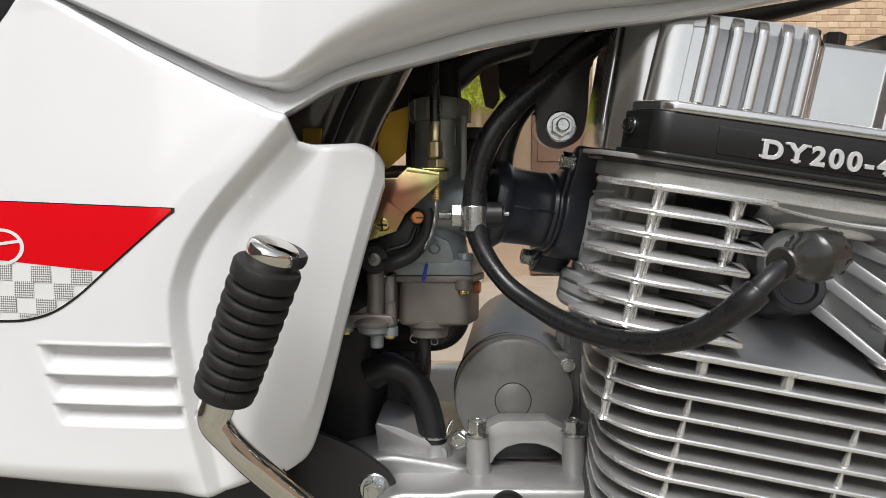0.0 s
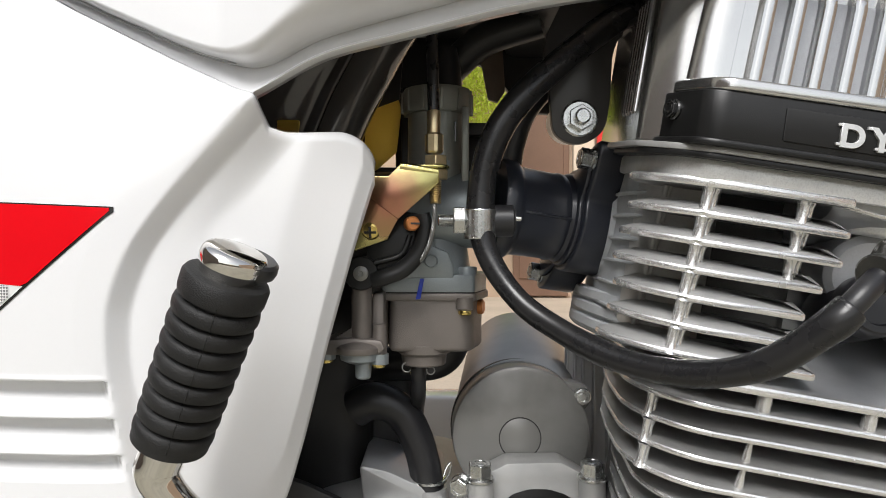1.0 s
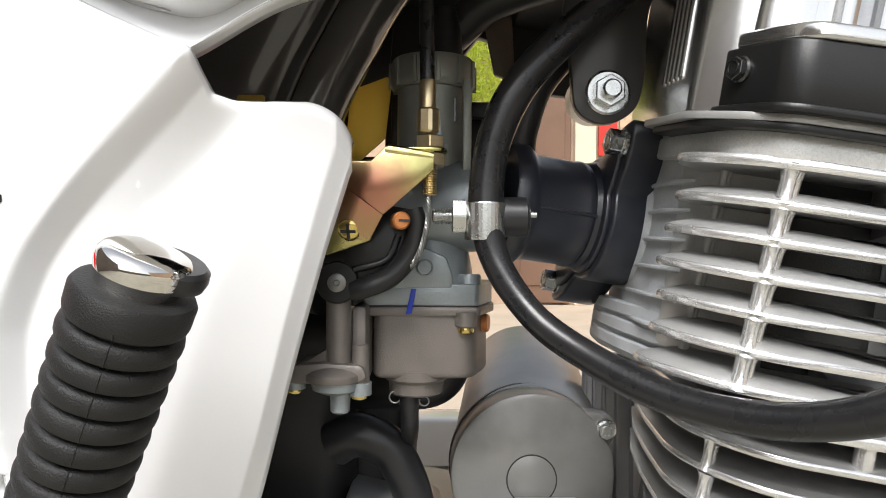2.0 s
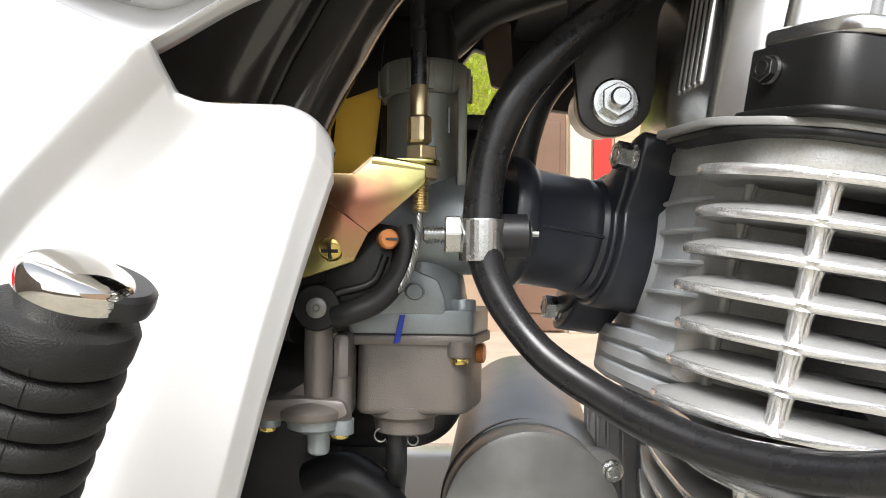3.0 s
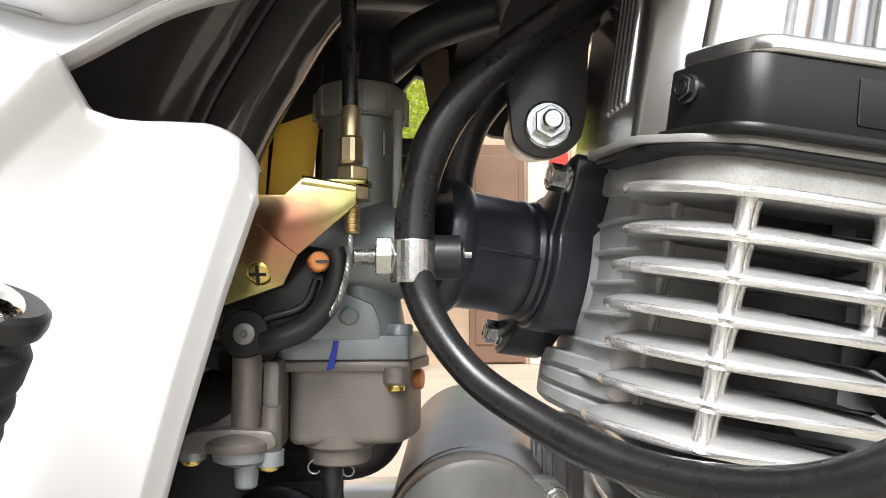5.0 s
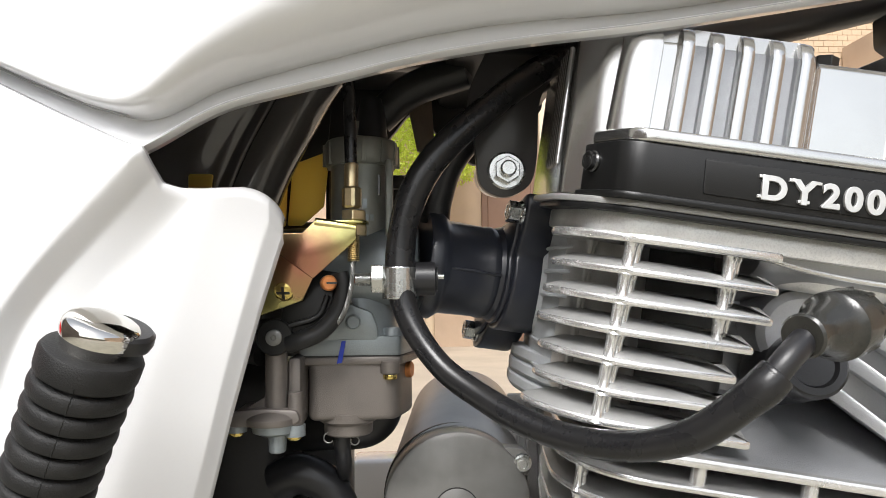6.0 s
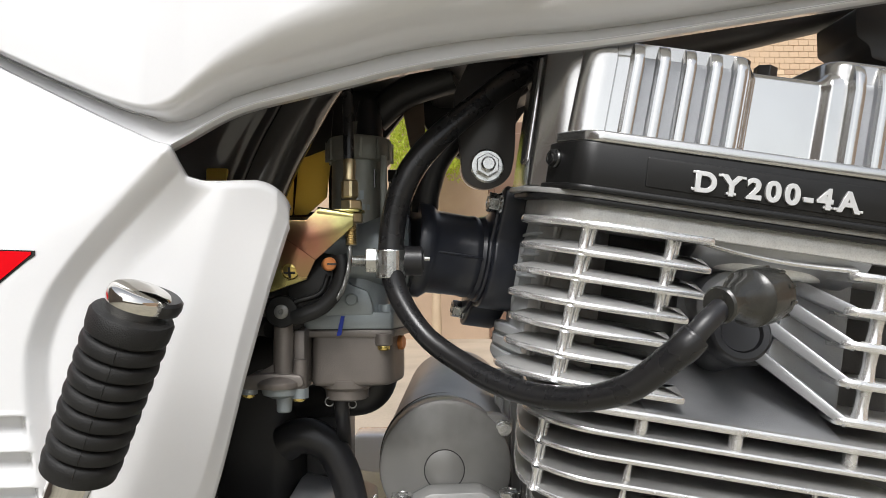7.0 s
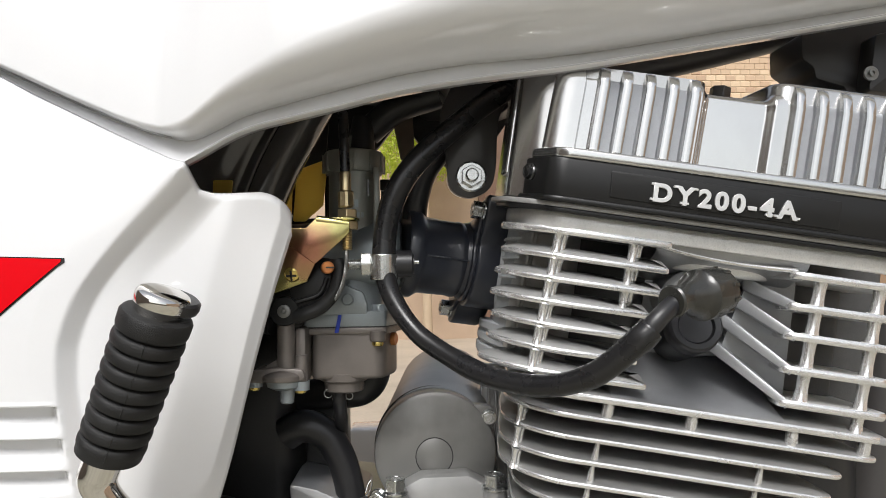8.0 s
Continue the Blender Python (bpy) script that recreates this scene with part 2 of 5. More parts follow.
def join(*bms):
    out = bmesh.new()
    for b in bms:
        tmp = bpy.data.meshes.new("tmp")
        b.to_mesh(tmp)
        b.free()
        out.from_mesh(tmp)
        bpy.data.meshes.remove(tmp)
    return out


def box(x0, x1, y0, y1, z0, z1, r=0.0, segments=2):
    bm = bmesh.new()
    bmesh.ops.create_cube(bm, size=1)
    bm.transform(Matrix.Translation(((x0 + x1) / 2, (y0 + y1) / 2, (z0 + z1) / 2)) @ Matrix.Diagonal((x1 - x0, y1 - y0, z1 - z0, 1)))
    return bevel(bm, r, segments)


def prism(outline, y0, y1, r=0.0, segments=2, axis="y"):
    """An outline in x and z (axis y), or in x and y (axis z), given thickness."""
    bm = bmesh.new()
    at = (lambda a, b, c: (a, c, b)) if axis == "y" else (lambda a, b, c: (a, b, c))
    face = bm.faces.new([bm.verts.new(at(a, b, y0)) for a, b in outline])
    made = bmesh.ops.extrude_face_region(bm, geom=[face])
    shift = (0, y1 - y0, 0) if axis == "y" else (0, 0, y1 - y0)
    bmesh.ops.translate(bm, verts=[v for v in made["geom"] if isinstance(v, bmesh.types.BMVert)], vec=shift)
    bmesh.ops.recalc_face_normals(bm, faces=bm.faces)
    return bevel(bm, r, segments)


def lathe(profile, m=None, steps=40):
    """Rows of (radius, height) turned about z, closed at both ends."""
    bm = bmesh.new()
    rings = []
    for r, h in profile:
        if r < 1e-6:
            rings.append([bm.verts.new((0, 0, h))])
        else:
            rings.append([bm.verts.new((r * math.cos(2 * math.pi * k / steps), r * math.sin(2 * math.pi * k / steps), h)) for k in range(steps)])
    for a, b in zip(rings, rings[1:]):
        for k in range(steps):
            j = (k + 1) % steps
            if len(a) == 1 and len(b) > 1:
                bm.faces.new((a[0], b[j], b[k]))
            elif len(b) == 1 and len(a) > 1:
                bm.faces.new((a[k], a[j], b[0]))
            elif len(a) > 1:
                bm.faces.new((a[k], a[j], b[j], b[k]))
    for ring in (rings[0], rings[-1]):
        if len(ring) > 1:
            bm.faces.new(ring)
    bmesh.ops.recalc_face_normals(bm, faces=bm.faces)
    if m is not None:
        bm.transform(m)
    return bm


def along(a, b):
    """A turn that takes z from a towards b, set at a."""
    a, b = Vector(a), Vector(b)
    return Matrix.Translation(a) @ (b - a).to_track_quat("Z", "Y").to_matrix().to_4x4()


def rod(a, b, r, r2=None, chamfer=0.0, steps=28):
    n = (Vector(b) - Vector(a)).length
    r2 = r if r2 is None else r2
    c = chamfer
    rows = [(0, 0), (r - c, 0), (r, c), (r2, n - c), (r2 - c, n), (0, n)] if c else [(0, 0), (r, 0), (r2, n), (0, n)]
    return lathe(rows, along(a, b), steps)


def smooth_path(points, steps=8):
    """Catmull-Rom through the points."""
    p = [Vector(q) for q in points]
    p = [2 * p[0] - p[1], *p, 2 * p[-1] - p[-2]]
    out = []
    for i in range(1, len(p) - 2):
        for k in range(steps):
            t = k / steps
            out.append(0.5 * (2 * p[i] + (p[i + 1] - p[i - 1]) * t + (2 * p[i - 1] - 5 * p[i] + 4 * p[i + 1] - p[i + 2]) * t * t + (3 * p[i] - p[i - 1] - 3 * p[i + 1] + p[i + 2]) * t**3))
    out.append(p[-2])
    return out


def sweep(points, radius, sides=20, steps=8, squash=1.0):
    """A round tube along a smooth path; radius: a number or a function of 0..1."""
    path = smooth_path(points, steps)
    bm = bmesh.new()
    rings, side = [], None
    for i, q in enumerate(path):
        t = (path[min(i + 1, len(path) - 1)] - path[max(i - 1, 0)]).normalized()
        if side is None:
            side = t.orthogonal().normalized()
        side = (side - t * side.dot(t)).normalized()
        up = t.cross(side)
        r = radius(i / (len(path) - 1)) if callable(radius) else radius
        rings.append([bm.verts.new(q + r * (math.cos(2 * math.pi * k / sides) * side + squash * math.sin(2 * math.pi * k / sides) * up)) for k in range(sides)])
    for a, b in zip(rings, rings[1:]):
        for k in range(sides):
            bm.faces.new((a[k], a[(k + 1) % sides], b[(k + 1) % sides], b[k]))
    bm.faces.new(rings[0])
    bm.faces.new(rings[-1])
    bmesh.ops.recalc_face_normals(bm, faces=bm.faces)
    return bm


def hex_prism(af, h, r=0.0):
    bm = bmesh.new()
    bmesh.ops.create_cone(bm, cap_ends=True, segments=6, radius1=af / math.sqrt(3), radius2=af / math.sqrt(3), depth=h)
    bm.transform(Matrix.Translation((0, 0, h / 2)))
    return bevel(bm, r or af * 0.035, 1)


def hex_bolt(af, h, flange, end=0.0):
    """A flanged hexagon head that looks along z; end: the radius of a stud's end that stands out of it."""
    bms = [lathe([(0, 0), (flange, 0), (flange, 0.0012), (flange * 0.9, 0.002), (0, 0.002)], steps=32), hex_prism(af, h)]
    if end:
        bms.append(lathe([(0, 0), (end, 0), (end, h + 0.003), (end * 0.8, h + 0.004), (0, h + 0.004)], steps=20))
    else:
        bms.append(lathe([(0, 0), (af * 0.36, 0), (af * 0.36, h + 0.0002), (af * 0.3, h + 0.0003), (af * 0.26, h - 0.0006), (0, h - 0.0006)], steps=20))
    return join(*bms)


def pan_screw(r, h):
    """A domed screw head with a cross slot, looking along z."""
    dome = lathe([(0, 0), (r, 0), (r, h * 0.45), (r * 0.85, h * 0.8), (r * 0.5, h), (0, h)], steps=24)
    slots = [box(-r * 0.62, r * 0.62, -r * 0.13, r * 0.13, h * 0.86, h * 1.02), box(-r * 0.13, r * 0.13, -r * 0.62, r * 0.62, h * 0.86, h * 1.02)]
    for s in slots:
        for face in s.faces:
            face.material_index = 1
    return join(dome, *slots)


def rounded(points, radius, steps=5):
    """An outline with its corners rounded; radius: one number or one for each corner."""
    out = []
    n = len(points)
    for i, p in enumerate(points):
        p, a, b = Vector(p), Vector(points[i - 1]), Vector(points[(i + 1) % n])
        r = radius[i] if isinstance(radius, (list, tuple)) else radius
        da, db = (a - p), (b - p)
        r = min(r, da.length * 0.48, db.length * 0.48)
        if r < 1e-6:
            out.append(tuple(p))
            continue
        s, e = p + da.normalized() * r, p + db.normalized() * r
        for k in range(steps + 1):
            t = k / steps
            out.append(tuple((1 - t) ** 2 * s + 2 * t * (1 - t) * p + t * t * e))
    return out


def step(a, b, x):
    t = np.clip((x - a) / (b - a), 0, 1)
    return t * t * (3 - 2 * t)


def sheet_mesh(name, X, Y, Z, mat, parent, label="", thick=0.0, smooth=50.0):
    """A grid of places as one mesh; thick: a solid wall behind it."""
    rows, cols = X.shape
    verts = np.stack([X, Y, Z], -1).reshape(-1, 3).tolist()
    i = np.arange(rows * cols).reshape(rows, cols)
    faces = np.stack([i[:-1, :-1], i[:-1, 1:], i[1:, 1:], i[1:, :-1]], -1).reshape(-1, 4).tolist()
    mesh = bpy.data.meshes.new(name)
    mesh.from_pydata(verts, [], faces)
    mesh.materials.append(mat)
    mesh.shade_smooth()
    if smooth:
        mesh.set_sharp_from_angle(angle=radians(smooth))
    ob = new(name, mesh)
    if parent is not None:
        ob.parent = parent
        if parent.type == "EMPTY":
            ob.matrix_parent_inverse = Matrix.Translation(-parent.location)
    if thick:
        s = ob.modifiers.new("wall", "SOLIDIFY")
        s.thickness, s.offset = thick, -1
    if label:
        tagged(ob, label)
    return ob


def curve_lerp(x, xs, ys):
    return np.interp(x, xs, ys)


def soft_curve(x, xs, ys):
    """A smooth line through the given knots."""
    xs, ys = np.array(xs, float), np.array(ys, float)
    d = np.gradient(ys, xs)
    k = np.clip(np.searchsorted(xs, x) - 1, 0, len(xs) - 2)
    h = xs[k + 1] - xs[k]
    t = np.clip((x - xs[k]) / h, 0, 1)
    return (2 * t**3 - 3 * t**2 + 1) * ys[k] + (t**3 - 2 * t**2 + t) * h * d[k] + (-2 * t**3 + 3 * t**2) * ys[k + 1] + (t**3 - t**2) * h * d[k + 1]

# ---- setting ----
bm = bmesh.new()
bmesh.ops.create_grid(bm, x_segments=2, y_segments=2, size=400)
tagged(part("ground", bm, M_GROUND, None, smooth=0), "beige paved ground under the parked motorcycle", "ground", kind="structure")
# unseen apron, added to control bounce light and reflections from below
tagged(part("pavement", box(-2.9, 3.2, -3.5, 1.15, 0.0, 0.012, 0.004), M_APRON, None, smooth=0), "unseen grey apron added to set the light thrown up at the motorcycle", "pavement", kind="structure")
tagged(part("wall_back", box(-9, 9, 7.0, 7.25, 0, 3.6), M_PLASTER, None, smooth=0), "pale peach plastered yard wall", "wall", kind="structure")


door_far = tagged(part("door_1", join(box(0.80, 1.38, 6.930, 6.985, 0.02, 2.30, 0.006), box(0.86, 1.32, 6.915, 6.935, 0.20, 1.05, 0.008), box(0.86, 1.32, 6.915, 6.935, 1.20, 2.18, 0.008)), M_DOOR, None, smooth=0), "brown painted wooden door in the yard wall", "door", kind="structure")
tagged(part("trim_pilaster", box(1.42, 1.64, 6.900, 6.990, 0.0, 3.55, 0.012), M_PALE, None, smooth=0), "pale plastered pilaster beside the door", "trim", kind="structure")
red_sign = tagged(part("wall_sign", box(1.67, 1.86, 6.925, 6.955, 1.55, 2.22, 0.004), M_REDPL, None, smooth=0), "plain red sign board fixed to the wall", "sign")
# unseen wall behind the camera, added for contrast in the reflections
tagged(part("wall_front", box(-9, 9, -5.45, -5.2, 0, 0.95), M_FRONTWALL, None, smooth=0), "unseen olive grey wall added to shape light and reflections", "wall", kind="structure")
# unseen wall, added to block sky on the left and tint reflections brown
tagged(part("wall_left", box(-3.25, -3.0, -5.19, 6.92, 0, 3.2), M_BROWN, None, smooth=0), "unseen dull brown wall added to darken what left-facing metal reflects", "wall", kind="structure")
# side wall added so the metal has something warm to reflect
tagged(part("wall_side", box(4.8, 5.05, -5.19, 6.92, 0, 3.2), M_PLASTER, None, smooth=0), "peach plastered side wall added for reflections", "wall", kind="structure")

# ---- the motorcycle ----
bike = new("motorcycle")
bike.location = ROOT_AT
tagged(bike, "white motorcycle with exposed silver engine and red side graphic", "motorcycle")

# white side panel: a shell with a raised rear field, a stepped front lobe and three louvres
PANEL_X = [-0.330, -0.268, -0.246, -0.2340, -0.223, -0.206, -0.161, -0.115, -0.087, -0.0795, -0.0777, -0.0772, -0.0764, -0.070, -0.053, -0.045, -0.039, -0.034, -0.0315, -0.0308]
PANEL_TOP = [0.640, 0.692, 0.7160, 0.7310, 0.7330, 0.7245, 0.6995, 0.6765, 0.6634, 0.6615, 0.6580, 0.6525, 0.6490, 0.6474, 0.6486, 0.6492, 0.6475, 0.6430, 0.6370, 0.6310]
LOW_X = [-0.330, -0.246, -0.135, -0.124, -0.095, -0.086, -0.080, -0.0765, -0.073, -0.065, -0.054, -0.041, -0.033, -0.0315, -0.0308]
PANEL_LOW = [0.460, 0.457, 0.450, 0.4505, 0.4580, 0.4595, 0.4620, 0.4660, 0.4740, 0.5020, 0.5460, 0.5930, 0.6190, 0.6240, 0.6270]
GROOVE_Z = [0.440, 0.455, 0.496, 0.540, 0.552, 0.581, 0.605, 0.636, 0.659, 0.70]
GROOVE_X = [-0.122, -0.126, -0.1345, -0.1405, -0.1425, -0.1385, -0.1265, -0.1020, -0.0815, -0.045]


def soft_ramp(t, r):
    """0 below 0, 1 above 1, straight between, with both bends rounded over about r."""
    soft = lambda v: 0.5 * (v + np.sqrt(v * v + r * r))
    return soft(t) - soft(t - 1)


def panel_depth(X, Z):
    """How far into the bike the panel's skin lies at a place of its outline."""
    g = sum(curve_lerp(Z + k * 0.004, GROOVE_Z, GROOVE_X) for k in range(-4, 5)) / 9
    slope = np.interp(Z, [0.55, 0.58, 0.62], [1.0, 0.9, 0.70])
    d = (X - g) * slope
    y = 0.3540 - 0.009 * step(-0.28, -0.14, X) * step(0.45, 0.60, Z) + 0.012 * step(-0.15, -0.33, X)
    y = y + 0.012 * np.clip((Z - 0.600) / 0.12, 0, 1) ** 1.4 * step(0.002, -0.03, d)
    q = d - np.interp(Z, [0.567, 0.643], [-0.0013, 0.0017])
    y = y + 0.0080 * soft_ramp(q / 0.0070, 0.06) + 0.0012 * np.clip((q + 0.013) / 0.013, 0, 1)
    y = y + 0.014 * step(-0.135, -0.045, X) * step(0.003, 0.022, d)
    e = X + 0.0300 - (Z - 0.634) * 0.29
    y = y + 0.0110 * soft_ramp((e + 0.031) / 0.031, 0.10)
    y = y + 0.010 * step(0.470, 0.445, Z) * step(-0.12, -0.15, X)
    for top, low, left in ((0.5370, 0.5230, -0.2190), (0.5205, 0.5070, -0.2150), (0.5042, 0.4925, -0.2110)):
        inside = step(left, left + 0.006, X + (Z - top) * 0.35) * step(-0.0005, -0.009, d)
        cut = step(top + 0.0003, top - 0.0006, Z) * np.clip((Z - low) / (0.55 * (top - low)), 0, 1)
        lip = np.exp(-((Z - top - 0.0012) / 0.0010) ** 2) * 0.0007
        y = y + inside * (0.0080 * cut - lip)
    return y


px = np.unique(np.concatenate([np.linspace(-0.33, -0.084, 210), np.linspace(-0.084, -0.072, 60), np.linspace(-0.072, -0.036, 40), np.linspace(-0.036, -0.0309, 40)]))
ztop = np.mean([curve_lerp(px + s, PANEL_X, PANEL_TOP) for s in np.linspace(-0.0012, 0.0012, 11)], 0)
round_x = np.clip((px + 0.0475) / 0.0167, 0, 1)
ztop = np.where(px > -0.0475, 0.6491 - 0.0150 * (1 - np.sqrt(1 - np.minimum(round_x, 0.9995) ** 2)), ztop)
zlow = np.minimum(np.mean([curve_lerp(px + s, LOW_X, PANEL_LOW) for s in np.linspace(-0.0016, 0.0016, 7)], 0), ztop - 0.004)
f = np.linspace(0, 1, 270)[:, None]
keep = step(-0.105, -0.135, px)
z1 = keep * 0.4880 + (1 - keep) * (zlow + 0.10 * (ztop - zlow))
z2 = keep * 0.5420 + (1 - keep) * (zlow + 0.52 * (ztop - zlow))
Z = np.where(f < 0.10, zlow + (z1 - zlow) * f / 0.10, np.where(f < 0.52, z1 + (z2 - z1) * (f - 0.10) / 0.42, z2 + (ztop - z2) * (f - 0.52) / 0.48))
X = np.repeat(px[None], len(f), 0)
Y = panel_depth(X, Z)
# chamfered front rim, rounded edges elsewhere
front = step(-0.090, -0.076, X)
edge = np.minimum(ztop[None] - Z, (Z - zlow[None]) * (1 - front) + front)
Y = Y + 0.0055 * (1 - np.sqrt(np.clip(1 - (1 - np.clip(edge / 0.0055, 0, 1)) ** 2, 0, 1)))
rim = np.minimum((Z - zlow[None]) * 0.28, (-0.0306 - X) * 1.3)
Y = Y + front * (0.0058 * soft_ramp(1 - rim / 0.0066, 0.08) + 0.0025 * np.clip(1 - rim / 0.0012, 0, 1) ** 2)
side_panel = sheet_mesh("side_panel", X, Y, Z, M_WHITE, bike, "glossy white plastic side panel with red graphic", thick=0.0028)


def decal(name, left, right, low, high, mat, label="", lift=0.0005, rows=40, cols=60):
    """A sticker that follows the panel's skin, between two heights given as functions of x."""
    xs = np.linspace(left, right, cols)
    lo, hi = low(xs), high(xs)
    F = np.linspace(0, 1, rows)[:, None]
    ZZ = lo[None] + F * (hi - lo)[None]
    XX = np.repeat(xs[None], rows, 0)
    return sheet_mesh(name, XX, panel_depth(XX, ZZ) - lift, ZZ, mat, side_panel, label)


DEC_X = [-0.33, -0.265, -0.238, -0.222, -0.207, -0.192, -0.176, -0.157, -0.1375]
DEC_LOW = [0.560, 0.5510, 0.5500, 0.5515, 0.5560, 0.5650, 0.5780, 0.5940, 0.6108]
dec_low = lambda x: soft_curve(x, DEC_X, DEC_LOW)
dec_high = lambda x: curve_lerp(x, [-0.33, -0.236, -0.1375], [0.617, 0.6150, 0.6112])
dec_split = lambda x: np.maximum(dec_low(x), curve_lerp(x, [-0.33, -0.237, -0.176], [0.588, 0.5830, 0.5780]))
decal("graphic_border", -0.33, -0.1368, lambda x: dec_low(np.minimum(x, -0.1375)) - 0.0013, lambda x: np.maximum(dec_high(x) + 0.0006, dec_low(np.minimum(x, -0.1375)) - 0.0012), M_INK, "black outline of the graphic", 0.0003)
decal("graphic_white_field", -0.33, -0.176, lambda x: dec_low(x) + 0.0002, dec_split, M_DECWHITE, "white chequered field of the graphic", 0.0005)
decal("graphic_red_field", -0.33, -0.1385, dec_split, dec_high, M_REDDEC, "red vinyl field", 0.0007)
for i in range(-1, 11):
    for j in range(4):
        if (i + j) % 2:
            continue
        x0 = -0.1950 - i * 0.0122 + j * 0.0012
        z1, z0 = 0.5795 + 0.0004 * i - j * 0.0088, 0.5795 + 0.0004 * i - (j + 1) * 0.0088
        xs = np.linspace(x0, x0 + 0.0122, 25)
        good = xs[np.minimum(z1, dec_split(xs) - 0.0004) - np.maximum(z0, dec_low(xs) + 0.0010) > 0.0004]
        if len(good) > 4:
            decal("chequer_square", good[0], good[-1], lambda x, a=z0: np.maximum(a, dec_low(x) + 0.0010), lambda x, b=z1: np.minimum(b, dec_split(x) - 0.0004), M_DOT, lift=0.0009, rows=2, cols=10)
ring = bmesh.new()
N = 40
for k in range(N):
    a, b = 2 * math.pi * k / N, 2 * math.pi * (k + 1) / N
    quad = []
    for ang, s in ((a, 1), (b, 1), (b, 0.83), (a, 0.83)):
        x, z = -0.2375 + 0.0145 * s * math.cos(ang), 0.5905 + 0.0100 * s * math.sin(ang)
        quad.append(ring.verts.new((x, float(panel_depth(np.array(x), np.array(z))) - 0.0011, z)))
    ring.faces.new(quad)
bar = [(-0.250, 0.5915), (-0.226, 0.5945), (-0.226, 0.5928), (-0.250, 0.5898)]
ring.faces.new([ring.verts.new((x, float(panel_depth(np.array(x), np.array(z))) - 0.0011, z)) for x, z in bar])
part("emblem_ring", ring, M_DECWHITE, side_panel, "white oval outline emblem", smooth=0)

# fuel tank: a rim band along its lower edge, a flank that bulges out over it
TANK_X = [-0.300, -0.220, -0.179, -0.135, -0.098, -0.083, -0.052, -0.022, 0.000, 0.023, 0.067, 0.121, 0.216, 0.301, 0.45]
TANK_LOW = [0.747, 0.7080, 0.6875, 0.6675, 0.6555, 0.6618, 0.6775, 0.6850, 0.6900, 0.6955, 0.7028, 0.7095, 0.7245, 0.7385, 0.764]
CREASE = [0.775, 0.733, 0.7140, 0.6935, 0.6785, 0.6755, 0.6880, 0.6965, 0.7020, 0.7075, 0.7145, 0.7195, 0.7340, 0.7480, 0.773]
tx = np.linspace(-0.30, 0.45, 300)
tl, tc = soft_curve(tx, TANK_X, TANK_LOW), soft_curve(tx, TANK_X, CREASE)
bulge = curve_lerp(tx, [-0.30, -0.13, -0.095, -0.070, -0.03, 0.06, 0.20, 0.45], [0.008, 0.008, 0.010, 0.020, 0.032, 0.042, 0.048, 0.052])
rise = curve_lerp(tx, [-0.30, -0.12, -0.092, -0.08, -0.046, -0.012, 0.05, 0.12, 0.45], [0.003, 0.003, 0.004, 0.007, 0.014, 0.020, 0.024, 0.030, 0.036])
rim = curve_lerp(tx, [-0.30, -0.20, -0.094, 0.06, 0.45], [0.3920, 0.3770, 0.3620, 0.3510, 0.345])
under = curve_lerp(tx, [-0.30, -0.12, -0.085, -0.03, 0.45], [0.006, 0.005, 0.003, 0.0, 0.0])
rows_y, rows_z = [], []
for k in range(5):
    rows_y.append(rim + under - 0.0062 + 0.008 * (1 - k / 4) ** 2)
    rows_z.append(tl + 0.0012 * k / 4 - 0.0004)
for k in range(1, 9):
    s = k / 8
    rows_y.append(rim + under * (1 - s) - 0.0062 + 0.0100 * s**0.9)
    rows_z.append(tl + 0.0008 + (tc - tl - 0.001) * s)
for k in range(1, 5):
    s = k / 4
    rows_y.append(rim + 0.0038 - (0.0033 + 0.12 * bulge) * s)
    rows_z.append(tc + 0.03 * rise * s**2)
for k in range(1, 22):
    s = k / 21
    rows_y.append(rim + 0.0005 - bulge * (0.12 + 0.88 * math.sin(s * math.pi / 2) ** 0.85))
    rows_z.append(tc + rise * (0.03 + 0.97 * s**1.6))
for k in range(1, 34):
    a = math.pi / 2 * k / 33
    rows_y.append(0.46 + (rim + 0.0005 - bulge - 0.46) * math.cos(a) ** 0.75)
    rows_z.append(tc + rise + 0.16 * math.sin(a) ** 0.95)
T = np.repeat(tx[None], len(rows_y), 0)
tank = sheet_mesh("fuel_tank", T, np.array(rows_y), np.array(rows_z), M_WHITE, bike, "glossy white fuel tank with flared lower rim", thick=0.0016, smooth=35)
cx = np.linspace(-0.30, -0.090, 41)
seam = [(x, float(np.interp(x, tx, rim)) - 0.0012, float(np.interp(x, tx, tc)) - 0.0004) for x in cx[::5]]
part("seam_strip", sweep(seam, lambda s: 0.0009 - 0.0006 * s, 8, 4), M_CRADLE, tank, "dark seam line under the tank flank")

# kick starter
GROW = 1.075
STAND_OFF = Matrix.Translation((0.0, 0.02, 0.602)) @ Matrix.Scale(GROW, 4) @ Matrix.Translation((0.0, -0.02, -0.602))
GA, GB = STAND_OFF @ Vector((-0.0965, 0.300, 0.5255)), STAND_OFF @ Vector((-0.0715, 0.288, 0.5865))
rows = [(0, 0), (0.0118, 0), (0.0137, 0.0012)]
length = (GB - GA).length / GROW
